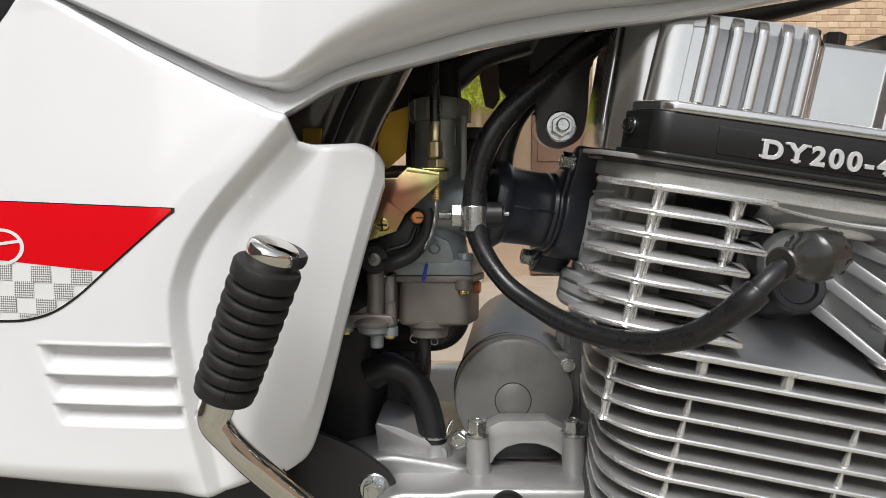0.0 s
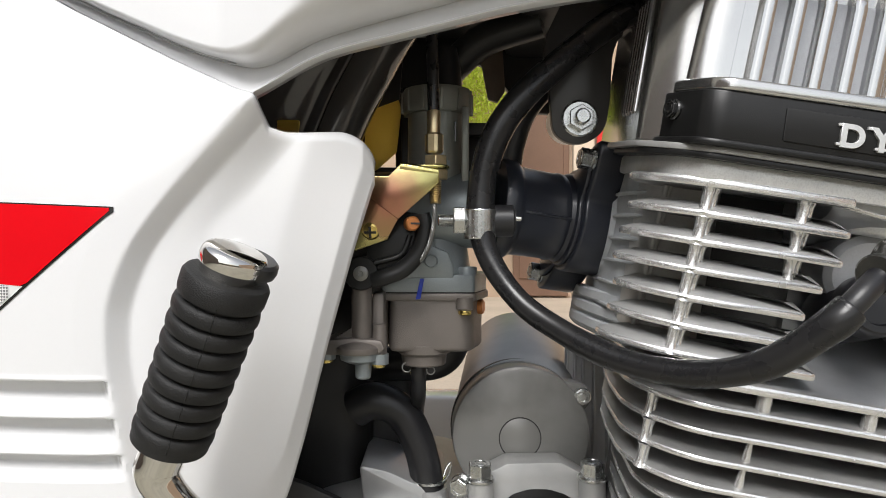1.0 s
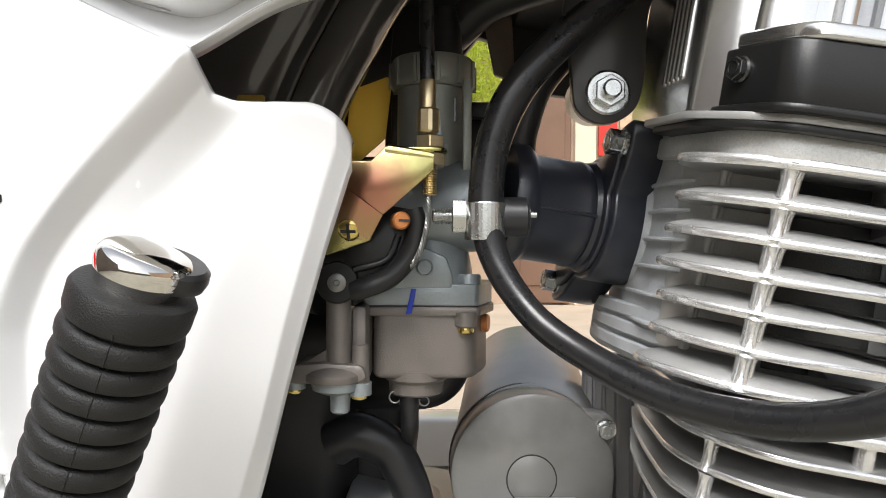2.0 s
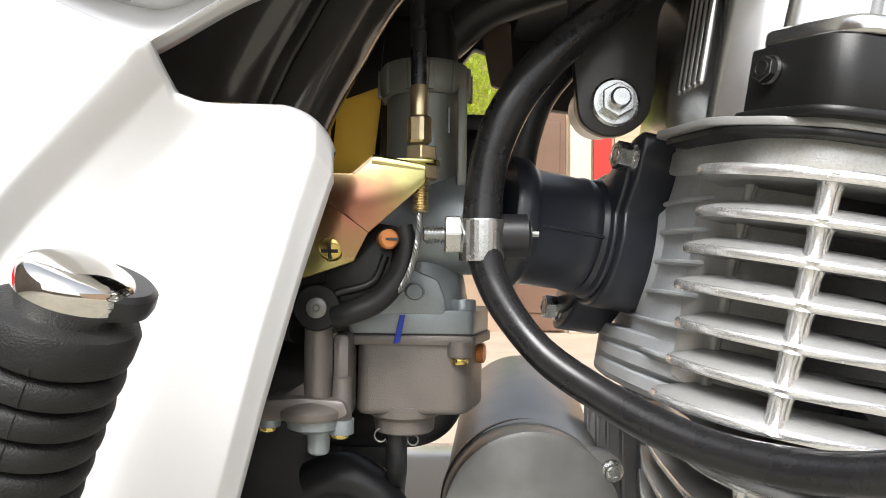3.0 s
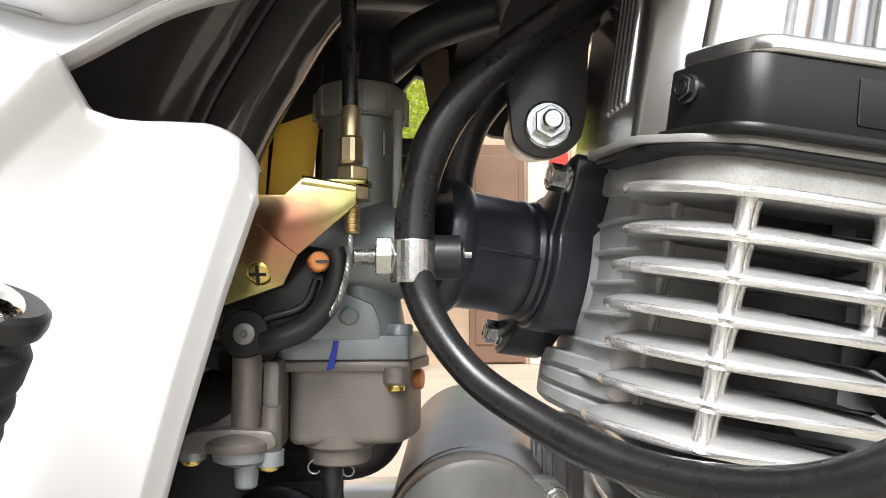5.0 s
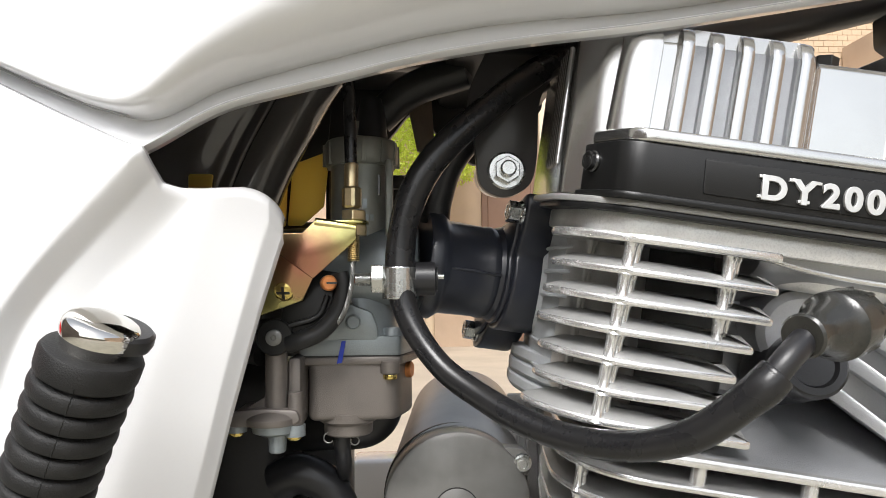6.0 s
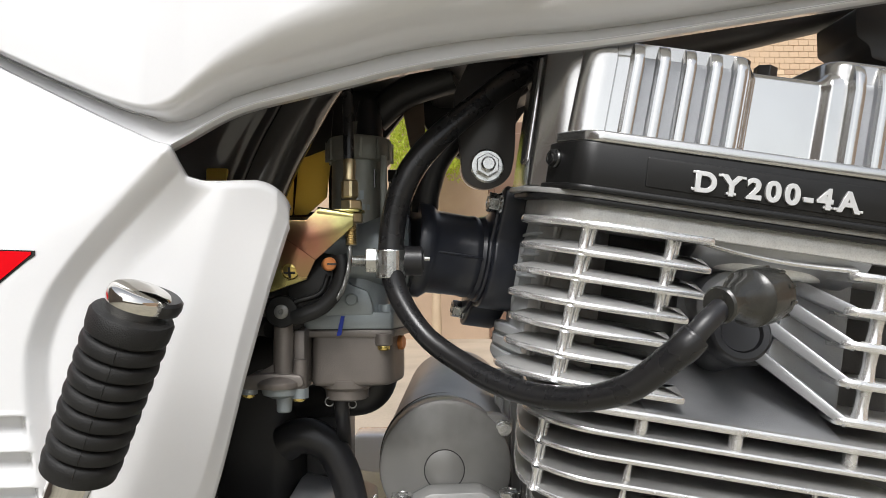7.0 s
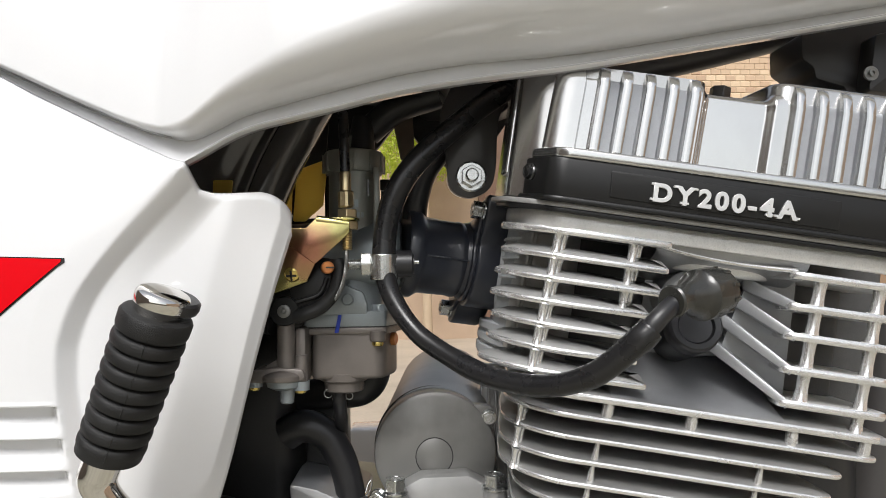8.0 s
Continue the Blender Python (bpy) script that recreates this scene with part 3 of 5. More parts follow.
for k in range(8):
    hp = (length - 0.0125) / 8
    h0 = 0.0040 + k * hp
    rad = 0.0140 + 0.0008 * k / 7
    rows += [(rad - 0.0002, h0), (rad + 0.0002, h0 + hp * 0.18), (rad + 0.0003, h0 + hp * 0.42), (rad, h0 + hp * 0.64), (rad - 0.0006, h0 + hp * 0.74), (rad - 0.0024, h0 + hp * 0.79), (rad - 0.0026, h0 + hp * 0.90)]
rows += [(0.0146, length - 0.0085), (0.0150, length - 0.0070), (0.0151, length - 0.002), (0.0143, length - 0.0006), (0.0128, length), (0, length)]
rows = [(a * GROW, b * GROW) for a, b in rows]
arm_line = [(-0.012, 0.352, 0.405), (-0.040, 0.332, 0.4375), (-0.064, 0.317, 0.4660), (-0.084, 0.306, 0.4900), (-0.0965, 0.3015, 0.5055), (-0.1010, 0.3005, 0.5140), (-0.0990, 0.3000, 0.5215), (-0.0950, 0.2992, 0.5320)]
pedal_arm = part("kick_start_lever", sweep([STAND_OFF @ Vector(q) for q in arm_line], lambda s: GROW * (0.0064 + 0.0018 * min(1, max(0, (s - 0.55) / 0.2))), 24, 10), M_CHROME, bike, "chromed kick start lever")
part("pedal_rubber", lathe(rows, along(GA, GB), 56), M_GRIP, pedal_arm, "ribbed black rubber pedal sleeve")
# mould seam down the front of the sleeve
to_eye = Vector((0.35, -1.0, 0.1))
axis = (GB - GA).normalized()
to_eye = (to_eye - axis * to_eye.dot(axis)).normalized()
seam_rows = [(r, h) for r, h in rows[3:-4]]
seam = bmesh.new()
edge_verts = []
for r, h in seam_rows:
    c = GA + axis * h + to_eye * (r - 0.0002)
    across = axis.cross(to_eye) * 0.00035
    edge_verts.append((seam.verts.new(c - across), seam.verts.new(c + to_eye * 0.00045), seam.verts.new(c + across)))
for a, b in zip(edge_verts, edge_verts[1:]):
    seam.faces.new((a[0], a[1], b[1], b[0]))
    seam.faces.new((a[1], a[2], b[2], b[1]))
part("mould_seam", seam, M_GRIP, pedal_arm)
tip = along(GB - axis * 0.003, GB + (GB - GA)) @ Matrix.Scale(GROW, 4)
part("pedal_tip", lathe([(0, 0), (0.0100, 0), (0.0101, 0.004), (0.0111, 0.006), (0.0115, 0.0085), (0.0112, 0.0105), (0.0102, 0.0118), (0.0085, 0.0125), (0.0040, 0.0129), (0, 0.0130)], tip, 40), M_CHROME, pedal_arm, "bright chrome end cap")
part("pedal_washer", lathe([(0, 0.005), (0.0108, 0.005), (0.0114, 0.0070), (0.0112, 0.0094), (0.0100, 0.0104), (0, 0.0104)], Matrix.Translation((0.0034, 0.0042, -0.0002)) @ tip, 36), M_RUBBER, pedal_arm, "black rubber rim")

# ---- engine ----
ENG = Matrix.Translation((0.16, 0.334, 0.600)) @ Matrix.Rotation(radians(-5), 4, "Z") @ Matrix.Rotation(radians(9), 4, "Y")
# the top of the engine climbs slightly towards the far side
TOP = ENG @ Matrix(((1, 0, 0, 0), (0, 1, 0, 0), (0, 0.10, 1, 0.0008), (0, 0, 0, 1)))

FINS = ENG @ Matrix(((1, 0, 0, 0), (0, 1, 0, 0), (0, 0.05, 1, 0.0006), (0, 0, 0, 1)))


def fin(outline, w, t, flange_edge=0.0009, rise=0.0):
    """A cooling fin: a plate with a bright, rounded outer edge, its upper side at w."""
    bm = bmesh.new()
    n = len(outline)
    layers = []
    for k, (inset, h) in enumerate(((flange_edge, 0.0), (0.0, 0.25), (0.0, 0.75), (flange_edge, 1.0), (0.0095, 1.0 + rise / t)) if rise else ((flange_edge, 0.0), (0.0, 0.25), (0.0, 0.75), (flange_edge, 1.0))):
        ring = []
        for i, q in enumerate(outline):
            a, b = Vector(outline[i - 1]), Vector(outline[(i + 1) % n])
            d = (b - a).normalized()
            ring.append(bm.verts.new((q[0] - d.y * inset, q[1] + d.x * inset, w - t + t * h)))
        layers.append(ring)
    for a, b in zip(layers, layers[1:]):
        for i in range(n):
            j = (i + 1) % n
            face = bm.faces.new((a[i], a[j], b[j], b[i]))
            face.material_index = 0 if b is layers[-1] and rise else 1
    bm.faces.new(layers[0])
    bm.faces.new(layers[-1])
    return bm


def mmo(*pts):
    return [(a / 1000, b / 1000) for a, b in pts]


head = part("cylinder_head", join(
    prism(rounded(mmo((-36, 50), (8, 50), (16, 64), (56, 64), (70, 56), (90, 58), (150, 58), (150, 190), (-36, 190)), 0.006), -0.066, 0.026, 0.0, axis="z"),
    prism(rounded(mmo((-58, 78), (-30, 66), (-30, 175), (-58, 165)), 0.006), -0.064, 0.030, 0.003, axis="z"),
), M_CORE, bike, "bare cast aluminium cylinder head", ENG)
part("head_band", join(
    prism(rounded(mmo((-74, 60), (-67, 14), (-55, 1.2), (122, 1.2), (126, 16), (126, 170), (-74, 170)), 0.010), 0.0150, 0.0245, 0.0015, axis="z"),
    prism(rounded(mmo((-73, 66), (-64, 26), (-50, 18), (120, 18), (120, 160), (-73, 160)), 0.010), 0.0240, 0.0600, 0.001, axis="z"),
    prism(rounded(mmo((0, 40), (20, 14), (60, 14), (78, 30), (78, 62), (0, 62)), 0.010), 0.0020, 0.0180, 0.004, 3, axis="z"),
), M_BAND, head, "bright band under the name rail", TOP)
part("plug_boss", rod((0.029, 0.022, -0.012), (0.034, 0.070, -0.006), 0.0175, chamfer=0.003, steps=36), M_SLANT, head, "cast plug boss", ENG)
part("inlet_port", join(
    prism(rounded(mmo((-72, 96), (-69, 74), (-62, 58), (-52, 58), (-52, 168), (-72, 160)), 0.005), -0.050, 0.026, 0.003, 3, axis="z"),
    prism(rounded(mmo((-79, 128), (-73, 98), (-64, 72), (-52, 70), (-52, 168), (-79, 160)), 0.006), -0.066, -0.042, 0.003, 3, axis="z"),
    rod((-0.0735, 0.118, -0.004), (-0.055, 0.118, -0.004), 0.030, 0.034, chamfer=0.002, steps=36),
), M_PORT, head, "cast inlet port", ENG)
part("fin_root_wall", prism(rounded(mmo((-30, 48), (-38, 37), (-57, 37), (-63, 44), (-66, 60), (-66, 90), (-30, 90)), 0.004), -0.0600, 0.0160, axis="z"), M_CAST, head, "cast wall between the fins", TOP)
LEFT = mmo((4, 1.2), (2, 0), (-41, 0), (-50, 1.6), (-57, 4.2), (-64, 8.5), (-70, 13.8), (-74.5, 19.5), (-77.5, 25.5), (-78.5, 31), (-75, 38), (-64, 48), (-44, 54), (-40, 44), (-38, 30), (1, 30))
LEFT = LEFT[::-1]
for k, w in enumerate((0.0165, 0.0030, -0.0090, -0.0210, -0.0330, -0.0450, -0.0568)):
    end = (4, 4, 3, -3, -8, -6, 0)[k] / 1000
    shape = [(a + end if a > -0.01 else a + (0.0015 * math.sin(k * 1.7) - 0.0012 * max(0, k - 4) if a < -0.05 else 0), b) for a, b in LEFT]
    part("cooling_fin", fin(shape, w, 0.0036 if k == 0 else 0.0030, 0.0005, 0.0 if k == 0 else 0.0034), (M_FINTOP, M_EDGE), head, m=FINS)
RIGHT = mmo((128, 60), (128, 8), (122, 0), (78, 0), (73, 1.0), (70, 4), (84, 60))[::-1]


def lip(corners, thick, deep=0.0):
    """A flat plate between four places, thick along w; deep: how far its inner end hangs down."""
    bm = bmesh.new()
    lowv = [bm.verts.new((c[0], c[1], c[2] - (deep if 0 < i < 3 else deep * 0.3))) for i, c in enumerate(corners)]
    topv = [bm.verts.new((c[0], c[1], c[2] + thick)) for c in corners]
    bm.faces.new(lowv[::-1])
    bm.faces.new(topv)
    n = len(corners)
    for i in range(n):
        bm.faces.new((lowv[i], lowv[(i + 1) % n], topv[(i + 1) % n], topv[i]))
    bmesh.ops.recalc_face_normals(bm, faces=bm.faces)
    return bevel(bm, 0.0009, 2)


for k, (w, iu, iw) in enumerate(((0.0115, 0.062, 0.0150), (-0.0045, 0.0560, 0.0070), (-0.0195, 0.0500, -0.0010), (-0.0365, 0.0450, -0.0130), (-0.0535, 0.0400, -0.0270))):
    t = 0.0038
    part("cooling_fin", fin(rounded(RIGHT, 0.003, 3), w, t, 0.0006), (M_BAND, M_EDGE), head, m=ENG)
    part("slanted_fin", lip([(0.0745, 0.0005, w - t), (iu, 0.026, iw - t), (iu + 0.010, 0.064, iw + 0.004 - t), (0.0865, 0.060, w + 0.004 - t)], t, 0.0038), M_SLANT, head, m=ENG)
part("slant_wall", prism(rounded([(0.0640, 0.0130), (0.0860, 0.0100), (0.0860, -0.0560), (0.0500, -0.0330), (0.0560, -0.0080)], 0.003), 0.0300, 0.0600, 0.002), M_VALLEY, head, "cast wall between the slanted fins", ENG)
# short webs between the fins
def web_post(a, b, r):
    """A cast post between two fins, flared into both, with a rough twin behind it."""
    n = (Vector(b) - Vector(a)).length
    rows = [(0, 0), (r * 1.55, 0), (r * 1.12, n * 0.12), (r * 0.92, n * 0.30), (r * 0.88, n * 0.60), (r * 1.05, n * 0.85), (r * 1.40, n), (0, n)]
    flat = Matrix.Diagonal((0.95, 0.80, 1, 1))
    twin = along(Vector(a) + Vector((r * 0.95, r * 0.9, 0)), Vector(b) + Vector((r * 0.85, r * 0.9, 0)))
    return join(lathe(rows, along(a, b) @ flat, 16), lathe([(q * 0.8, h) for q, h in rows], twin, 12))


for u, v, levels, r in ((-50, 6.0, (14, 1, -11, -23, -35, -47, -58), 3.3), (-11, 5.2, (14, 1, -11, -23), 3.3), (-61, 34, (14, 1, -11, -23, -35, -47, -58), 1.9), (85, 4.8, (9, -6, -21, -38, -55), 3.2), (115, 4.8, (9, -6, -21, -38, -55, -66), 3.2)):
    for a, b in zip(levels, levels[1:]):
        lean = 0.07 if u < -20 else 0.06
        part("fin_web", web_post(((u + lean * a) / 1000, v / 1000, (a + 1) / 1000), ((u + lean * b) / 1000, v / 1000, (b - 1) / 1000), r / 1000), M_CAST if u < -60 else M_EDGE, head, m=FINS)
for w in (0.0130, 0.0010, -0.0110, -0.0230, -0.0350, -0.0470):
    part("port_fin", prism(rounded(mmo((-73, 92), (-72, 72), (-66, 54), (-58, 48), (-50, 48), (-50, 150), (-73, 150)), 0.003), w - 0.0009, w + 0.0009, 0.0005, 1, axis="z"), M_PORT, head, m=ENG)
for w in (-0.0440, -0.0520, -0.0600):
    part("port_fin", prism(rounded(mmo((-80, 124), (-75, 96), (-67, 68), (-58, 60), (-50, 60), (-50, 150), (-80, 150)), 0.003), w - 0.0030, w + 0.0030, 0.0008, 1, axis="z"), M_PORT, head, m=ENG)
# floor of the plug recess, and the arch over it
FLIP = Matrix(((0, 1, 0, 0), (1, 0, 0, 0), (0, 0, 1, 0), (0, 0, 0, 1)))
part("plug_recess_floor", prism(rounded([(0.0010, -0.0655), (0.0300, -0.0560), (0.0640, -0.0390), (0.0640, -0.0690), (0.0010, -0.0690)], [0.001, 0.03, 0.002, 0.001, 0.001], 6), -0.012, 0.076, 0.0008), M_SLANT, head, m=ENG @ FLIP)
part("plug_recess_floor", prism(rounded([(0.0010, -0.0655), (0.0640, -0.0600), (0.0640, -0.0690), (0.0010, -0.0690)], 0.001), 0.0762, 0.126, 0.0008), M_SLANT, head, m=ENG @ FLIP)
part("recess_brow", prism(rounded([(0.0045, 0.0170), (0.0090, 0.0110), (0.0250, 0.0045), (0.0600, -0.0020), (0.0600, 0.0170)], [0.001, 0.004, 0.02, 0.001, 0.001]), 0.002, 0.080, 0.001), M_SLANT, head, "cast brow over the spark plug", ENG @ FLIP)
part("brow_ridge", sweep([(0.004, 0.0062, 0.0150), (0.022, 0.0080, 0.0128), (0.046, 0.0080, 0.0115), (0.074, 0.0055, 0.0120)], 0.0014, 10, 6), M_EDGE, head, m=ENG)
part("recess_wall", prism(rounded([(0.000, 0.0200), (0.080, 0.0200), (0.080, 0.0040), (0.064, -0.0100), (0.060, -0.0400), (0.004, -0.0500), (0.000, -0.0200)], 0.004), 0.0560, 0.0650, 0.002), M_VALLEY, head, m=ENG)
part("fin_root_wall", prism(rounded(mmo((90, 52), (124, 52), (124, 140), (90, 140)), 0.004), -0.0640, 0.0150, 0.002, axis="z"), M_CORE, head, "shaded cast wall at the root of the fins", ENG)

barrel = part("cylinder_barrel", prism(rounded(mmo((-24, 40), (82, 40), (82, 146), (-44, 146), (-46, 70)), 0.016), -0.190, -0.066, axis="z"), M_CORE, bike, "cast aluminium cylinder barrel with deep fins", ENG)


def barrel_fin(u0, u1, rr):
    """Plan of a barrel fin: a wide round corner at the carburettor's side, which draws in slowly towards the far side."""
    corner = [(u0 + 34 * (1 - math.sin(a)), 42 * (1 - math.cos(a))) for a in [math.pi / 2 * k / 12 for k in range(13)]][::-1]
    right = [(x * 1000, y * 1000) for x, y in rounded(mmo((u0 + 40, 0), (u1, 0), (u1, 150)), [0, rr, 0], 6)]
    return mmo(*corner, *right[1:], (u0 + 12, 150), (u0 + 4, 110), (u0 + 1, 75))


for k, (w, u0, u1) in enumerate(((-67.0, -63, 128), (-77.8, -64, 125), (-88.5, -64, 109), (-100.0, -63, 105), (-111.5, -62, 103), (-122.2, -53, 101), (-132.8, -52, 100), (-143.5, -51, 99), (-154.0, -50, 98), (-164.5, -49, 97))):
    thick = 0.0023 if k else 0.0034
    part("cooling_fin", fin(barrel_fin(u0, u1, 0.012), w / 1000 + 0.0017, thick, 0.0004, 0.0016), (M_FINTOP, M_EDGE), barrel, m=ENG)
for u in (-13, 29.5, 80, 116):
    part("fin_web", rod((u / 1000 + 0.0006, 0.0045, -0.0675), (u / 1000, 0.0045, -0.0785), 0.0031, steps=14), M_EDGE, barrel, m=ENG)
for k in range(7):
    w = (-88.5, -100.0, -111.5, -122.2, -132.8, -143.5, -154.0)[k] / 1000
    for u in (-15.5 - 1.0 * k, 67 - 1.6 * k):
        part("fin_web", rod((u / 1000, 0.0040, w), (u / 1000 - 0.0006, 0.0050, w - 0.0100), 0.0011, 0.0022, steps=12), M_EDGE, barrel, m=ENG)
    if k < 3:
        part("fin_web", web_post((-0.0550, 0.0172, w + 0.0105), (-0.0555, 0.0172, w), 0.0023), M_EDGE, barrel, m=ENG)

# head cover with two ribbed blocks, its rim and the black name rail
COVER_TOP = 0.1045
RIBS = (-36.0, -23.6, -11.2, 1.2, 13.0, 68.5, 80.8, 93.1, 105.4, 117.7)
perim = [(-0.0640 + 0.00028 * k, 0.0) for k in range(690)]
P = np.array(perim)
U, V = P[:, 0] * 1000, P[:, 1].copy()
roll = 0.0080 * (1 - np.sqrt(np.clip(1 - np.clip((-50 - U) / 13.6, 0, 1) ** 2.2, 0, 1)))
valley = 0.0138 + roll + 0.0042 * np.clip((U + 46.5) / 1.2, 0, 1)
rib_shape = np.zeros(len(U))
for c in RIBS:
    rib_shape = np.maximum(rib_shape, np.clip((3.5 - np.abs(U - c)) / 0.9, 0, 1) * (1 - 0.22 * np.clip((U - c) / 3.5, -0.4, 1) ** 2))
recess = np.clip((U - 17.5) / 5.0, 0, 1) * np.clip((58.0 - U) / 5.0, 0, 1)
V = valley - 0.0050 * rib_shape + 0.0034 * step(0, 1, recess)
top = COVER_TOP + 0.0006 + 0.0010 * rib_shape - 0.0040 * step(0, 1, recess) + 0.0035 * step(57, 66, U)
rows_u, rows_v, rows_w = [], [], []
lean = 0.045
R = 0.0060
for h in np.concatenate([np.linspace(0.0500, 0.0600, 9), np.linspace(0.062, 0.0970, 14)]):
    grow = step(0.0575, 0.0600, h)
    rows_u.append(U / 1000 + lean * max(0, h - 0.058))
    rows_v.append(V + 0.0050 * rib_shape * (1 - grow) + 0.02 * max(0, h - 0.058))
    rows_w.append(np.full(len(U), h))
for k in range(1, 13):
    a = math.pi / 2 * k / 12
    rows_u.append(U / 1000 + lean * 0.034)
    rows_v.append(V + 0.0007 + R * (1 - math.cos(a)))
    rows_w.append(0.0970 + (top - 0.0970) * math.sin(a))
for q in (0.0090, 0.0140, 0.0200):
    rows_u.append(U / 1000 + lean * 0.034)
    rows_v.append(np.maximum(V, 0.0138) + 0.0007 + q)
    rows_w.append(top - 0.0010 * rib_shape * (q > 0.01))


def crowned(bm, u_max, radius):
    """Rounds the top edges off: widely on the side below u_max, narrowly elsewhere."""
    top = max(v.co.z for v in bm.verts)
    ring = [e for e in bm.edges if all(abs(v.co.z - top) < 1e-6 for v in e.verts)]
    wide = [e for e in ring if max(v.co.x for v in e.verts) < u_max]
    bmesh.ops.bevel(bm, geom=wide, offset=radius, segments=6, profile=0.5, affect="EDGES", clamp_overlap=True)
    return bm


cover = part("head_cover", join(
    crowned(prism(rounded(mmo((-82, 120), (-80.5, 77), (-78.5, 28), (-66, 20), (-58, 19), (17, 19), (23, 26), (23, 120)), [0.002, 0.002, 0.003, 0.004, 0.004, 0.004, 0.004, 0.002]), 0.0300, 0.1062, axis="z"), -0.060, 0.013),
    prism(rounded(mmo((15, 23), (64, 23), (64, 120), (15, 120)), 0.002), 0.0300, 0.1003, 0.0020, 3, axis="z"),
    prism(rounded(mmo((57, 26), (63, 19), (128, 19), (128, 120), (57, 120)), 0.004), 0.0300, 0.1115, 0.0050, 3, axis="z"),
), M_SILVER, bike, "silver painted head cover with vertical ribs", TOP)
ribbed = sheet_mesh("ribbed_front", np.array(rows_u), np.array(rows_v), np.array(rows_w), M_COVER, cover, "front face with raised vertical ribs", smooth=40)
ribbed.data.transform(TOP)
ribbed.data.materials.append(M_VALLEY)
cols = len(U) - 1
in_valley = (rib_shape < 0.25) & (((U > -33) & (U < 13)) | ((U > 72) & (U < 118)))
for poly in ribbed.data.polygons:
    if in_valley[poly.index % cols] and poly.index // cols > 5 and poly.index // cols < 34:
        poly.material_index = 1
for v in (41.0, 46.7, 52.4, 58.1, 63.8):
    part("cover_ridge", rod((-0.0790 - (v - 41) * 0.00004, v / 1000, 0.0430), (-0.0790 - (v - 41) * 0.00004, v / 1000, 0.0985), 0.0019, chamfer=0.0008, steps=14), M_COVER, cover, m=TOP)
part("cover_rim", prism(rounded(mmo((-69, 20), (-62, 4), (-57, -5), (-52, -8.5), (126, -8.5), (126, 16), (-60, 24)), 0.004), 0.0515, 0.0570, 0.0014, 3, axis="z"), M_COVER, cover, "bright rim over the name rail", TOP)
rail = part("name_rail", join(
    prism(rounded(mmo((-70, 23), (-67, 13), (-60, -4), (-54, -7.5), (126, -7.5), (126, 14), (-62, 27)), [0.001, 0.002, 0.006, 0.006, 0.002, 0.002, 0.002]), 0.0310, 0.0516, 0.0010, axis="z"),
    prism(rounded(mmo((-73, 26), (-69.5, 14), (-61, -5.5), (-54, -9.0), (126, -9.0), (126, 14), (-62, 32)), 0.005), 0.0288, 0.0318, 0.0010, axis="z"),
    prism(rounded(mmo((-83, 66), (-78, 20), (-66, 4), (-55, -4), (-50, -5.2), (124, -5.2), (124, 20), (-62, 66)), 0.006), 0.0236, 0.0262, 0.0006, axis="z"),
), M_SATIN, cover, "satin black rail with raised white lettering", TOP)
part("cover_foot", prism(rounded(mmo((-86, 70), (-80.5, 22), (-67, 5), (-56, -3.0), (-50, -4.8), (124, -4.8), (124, 30), (-62, 70)), 0.006), 0.0262, 0.0290, 0.0006, axis="z"), M_CRADLE, cover, m=TOP)
tag = prism(rounded([(-0.0285, 0.0345), (0.0850, 0.0335), (0.0850, 0.0480), (-0.0290, 0.0480)], 0.001), -0.0081, -0.0070, 0.0003)
part("name_plate", tag, M_SATIN, cover, "black name plate", TOP)
part("rail_screw", hex_bolt(0.0072, 0.0040, 0.0046), M_INK, cover, "black rail screw", TOP @ along((-0.0668, 0.0130, 0.0435), (-0.0900, 0.0030, 0.0435)), smooth=25)
M_LETTER = shader("silver_lettering", (0.70, 0.70, 0.69), 0.30, metal=0.6, stain=0.2, stain_size=300)
SERIFS = {"D": ((0.0, 0.0, 0.62), (0.0, 1.0, 0.62)), "Y": ((0.10, 1.0, 0.55), (0.90, 1.0, 0.55), (0.5, 0.0, 0.62)), "2": ((0.90, 0.14, 0.12),), "4": ((0.70, 0.0, 0.55),), "A": ((0.08, 0.0, 0.55), (0.92, 0.0, 0.55))}


def glyph(ch):
    """One raised character of the built-in font, with short slab serifs; width and mesh."""
    curve = bpy.data.curves.new("letter", "FONT")
    curve.body, curve.size, curve.extrude, curve.offset, curve.bevel_depth = ch, 0.0125, 0.0006, 0.00034, 0.00018
    ob = bpy.data.objects.new("letter_source", curve)
    scene.collection.objects.link(ob)
    bpy.context.view_layer.update()
    mesh = bpy.data.meshes.new_from_object(ob.evaluated_get(bpy.context.evaluated_depsgraph_get()))
    bpy.data.objects.remove(ob)
    bm = bmesh.new()
    bm.from_mesh(mesh)
    x0, x1 = min(v.co.x for v in bm.verts), max(v.co.x for v in bm.verts)
    y1 = max(v.co.y for v in bm.verts)
    bars = []
    for fx, fy, wide in SERIFS.get(ch, ()):
        cx, cy, hw = x0 + fx * (x1 - x0), (0.0007 if fy == 0 else fy * y1 - (0.0007 if fy == 1 else 0)), wide * 0.0034
        off = 0.0008 if ch == "D" else 0
        bars.append(box(cx - hw + off, cx + hw + off, cy - 0.0006, cy + 0.0006, -0.0007, 0.0007, 0.0002))
    return join(bm, *bars), x0, x1 - x0


glyphs = [(ch, *glyph(ch)) for ch in "DY200-4A"]
gap_w = 0.0013
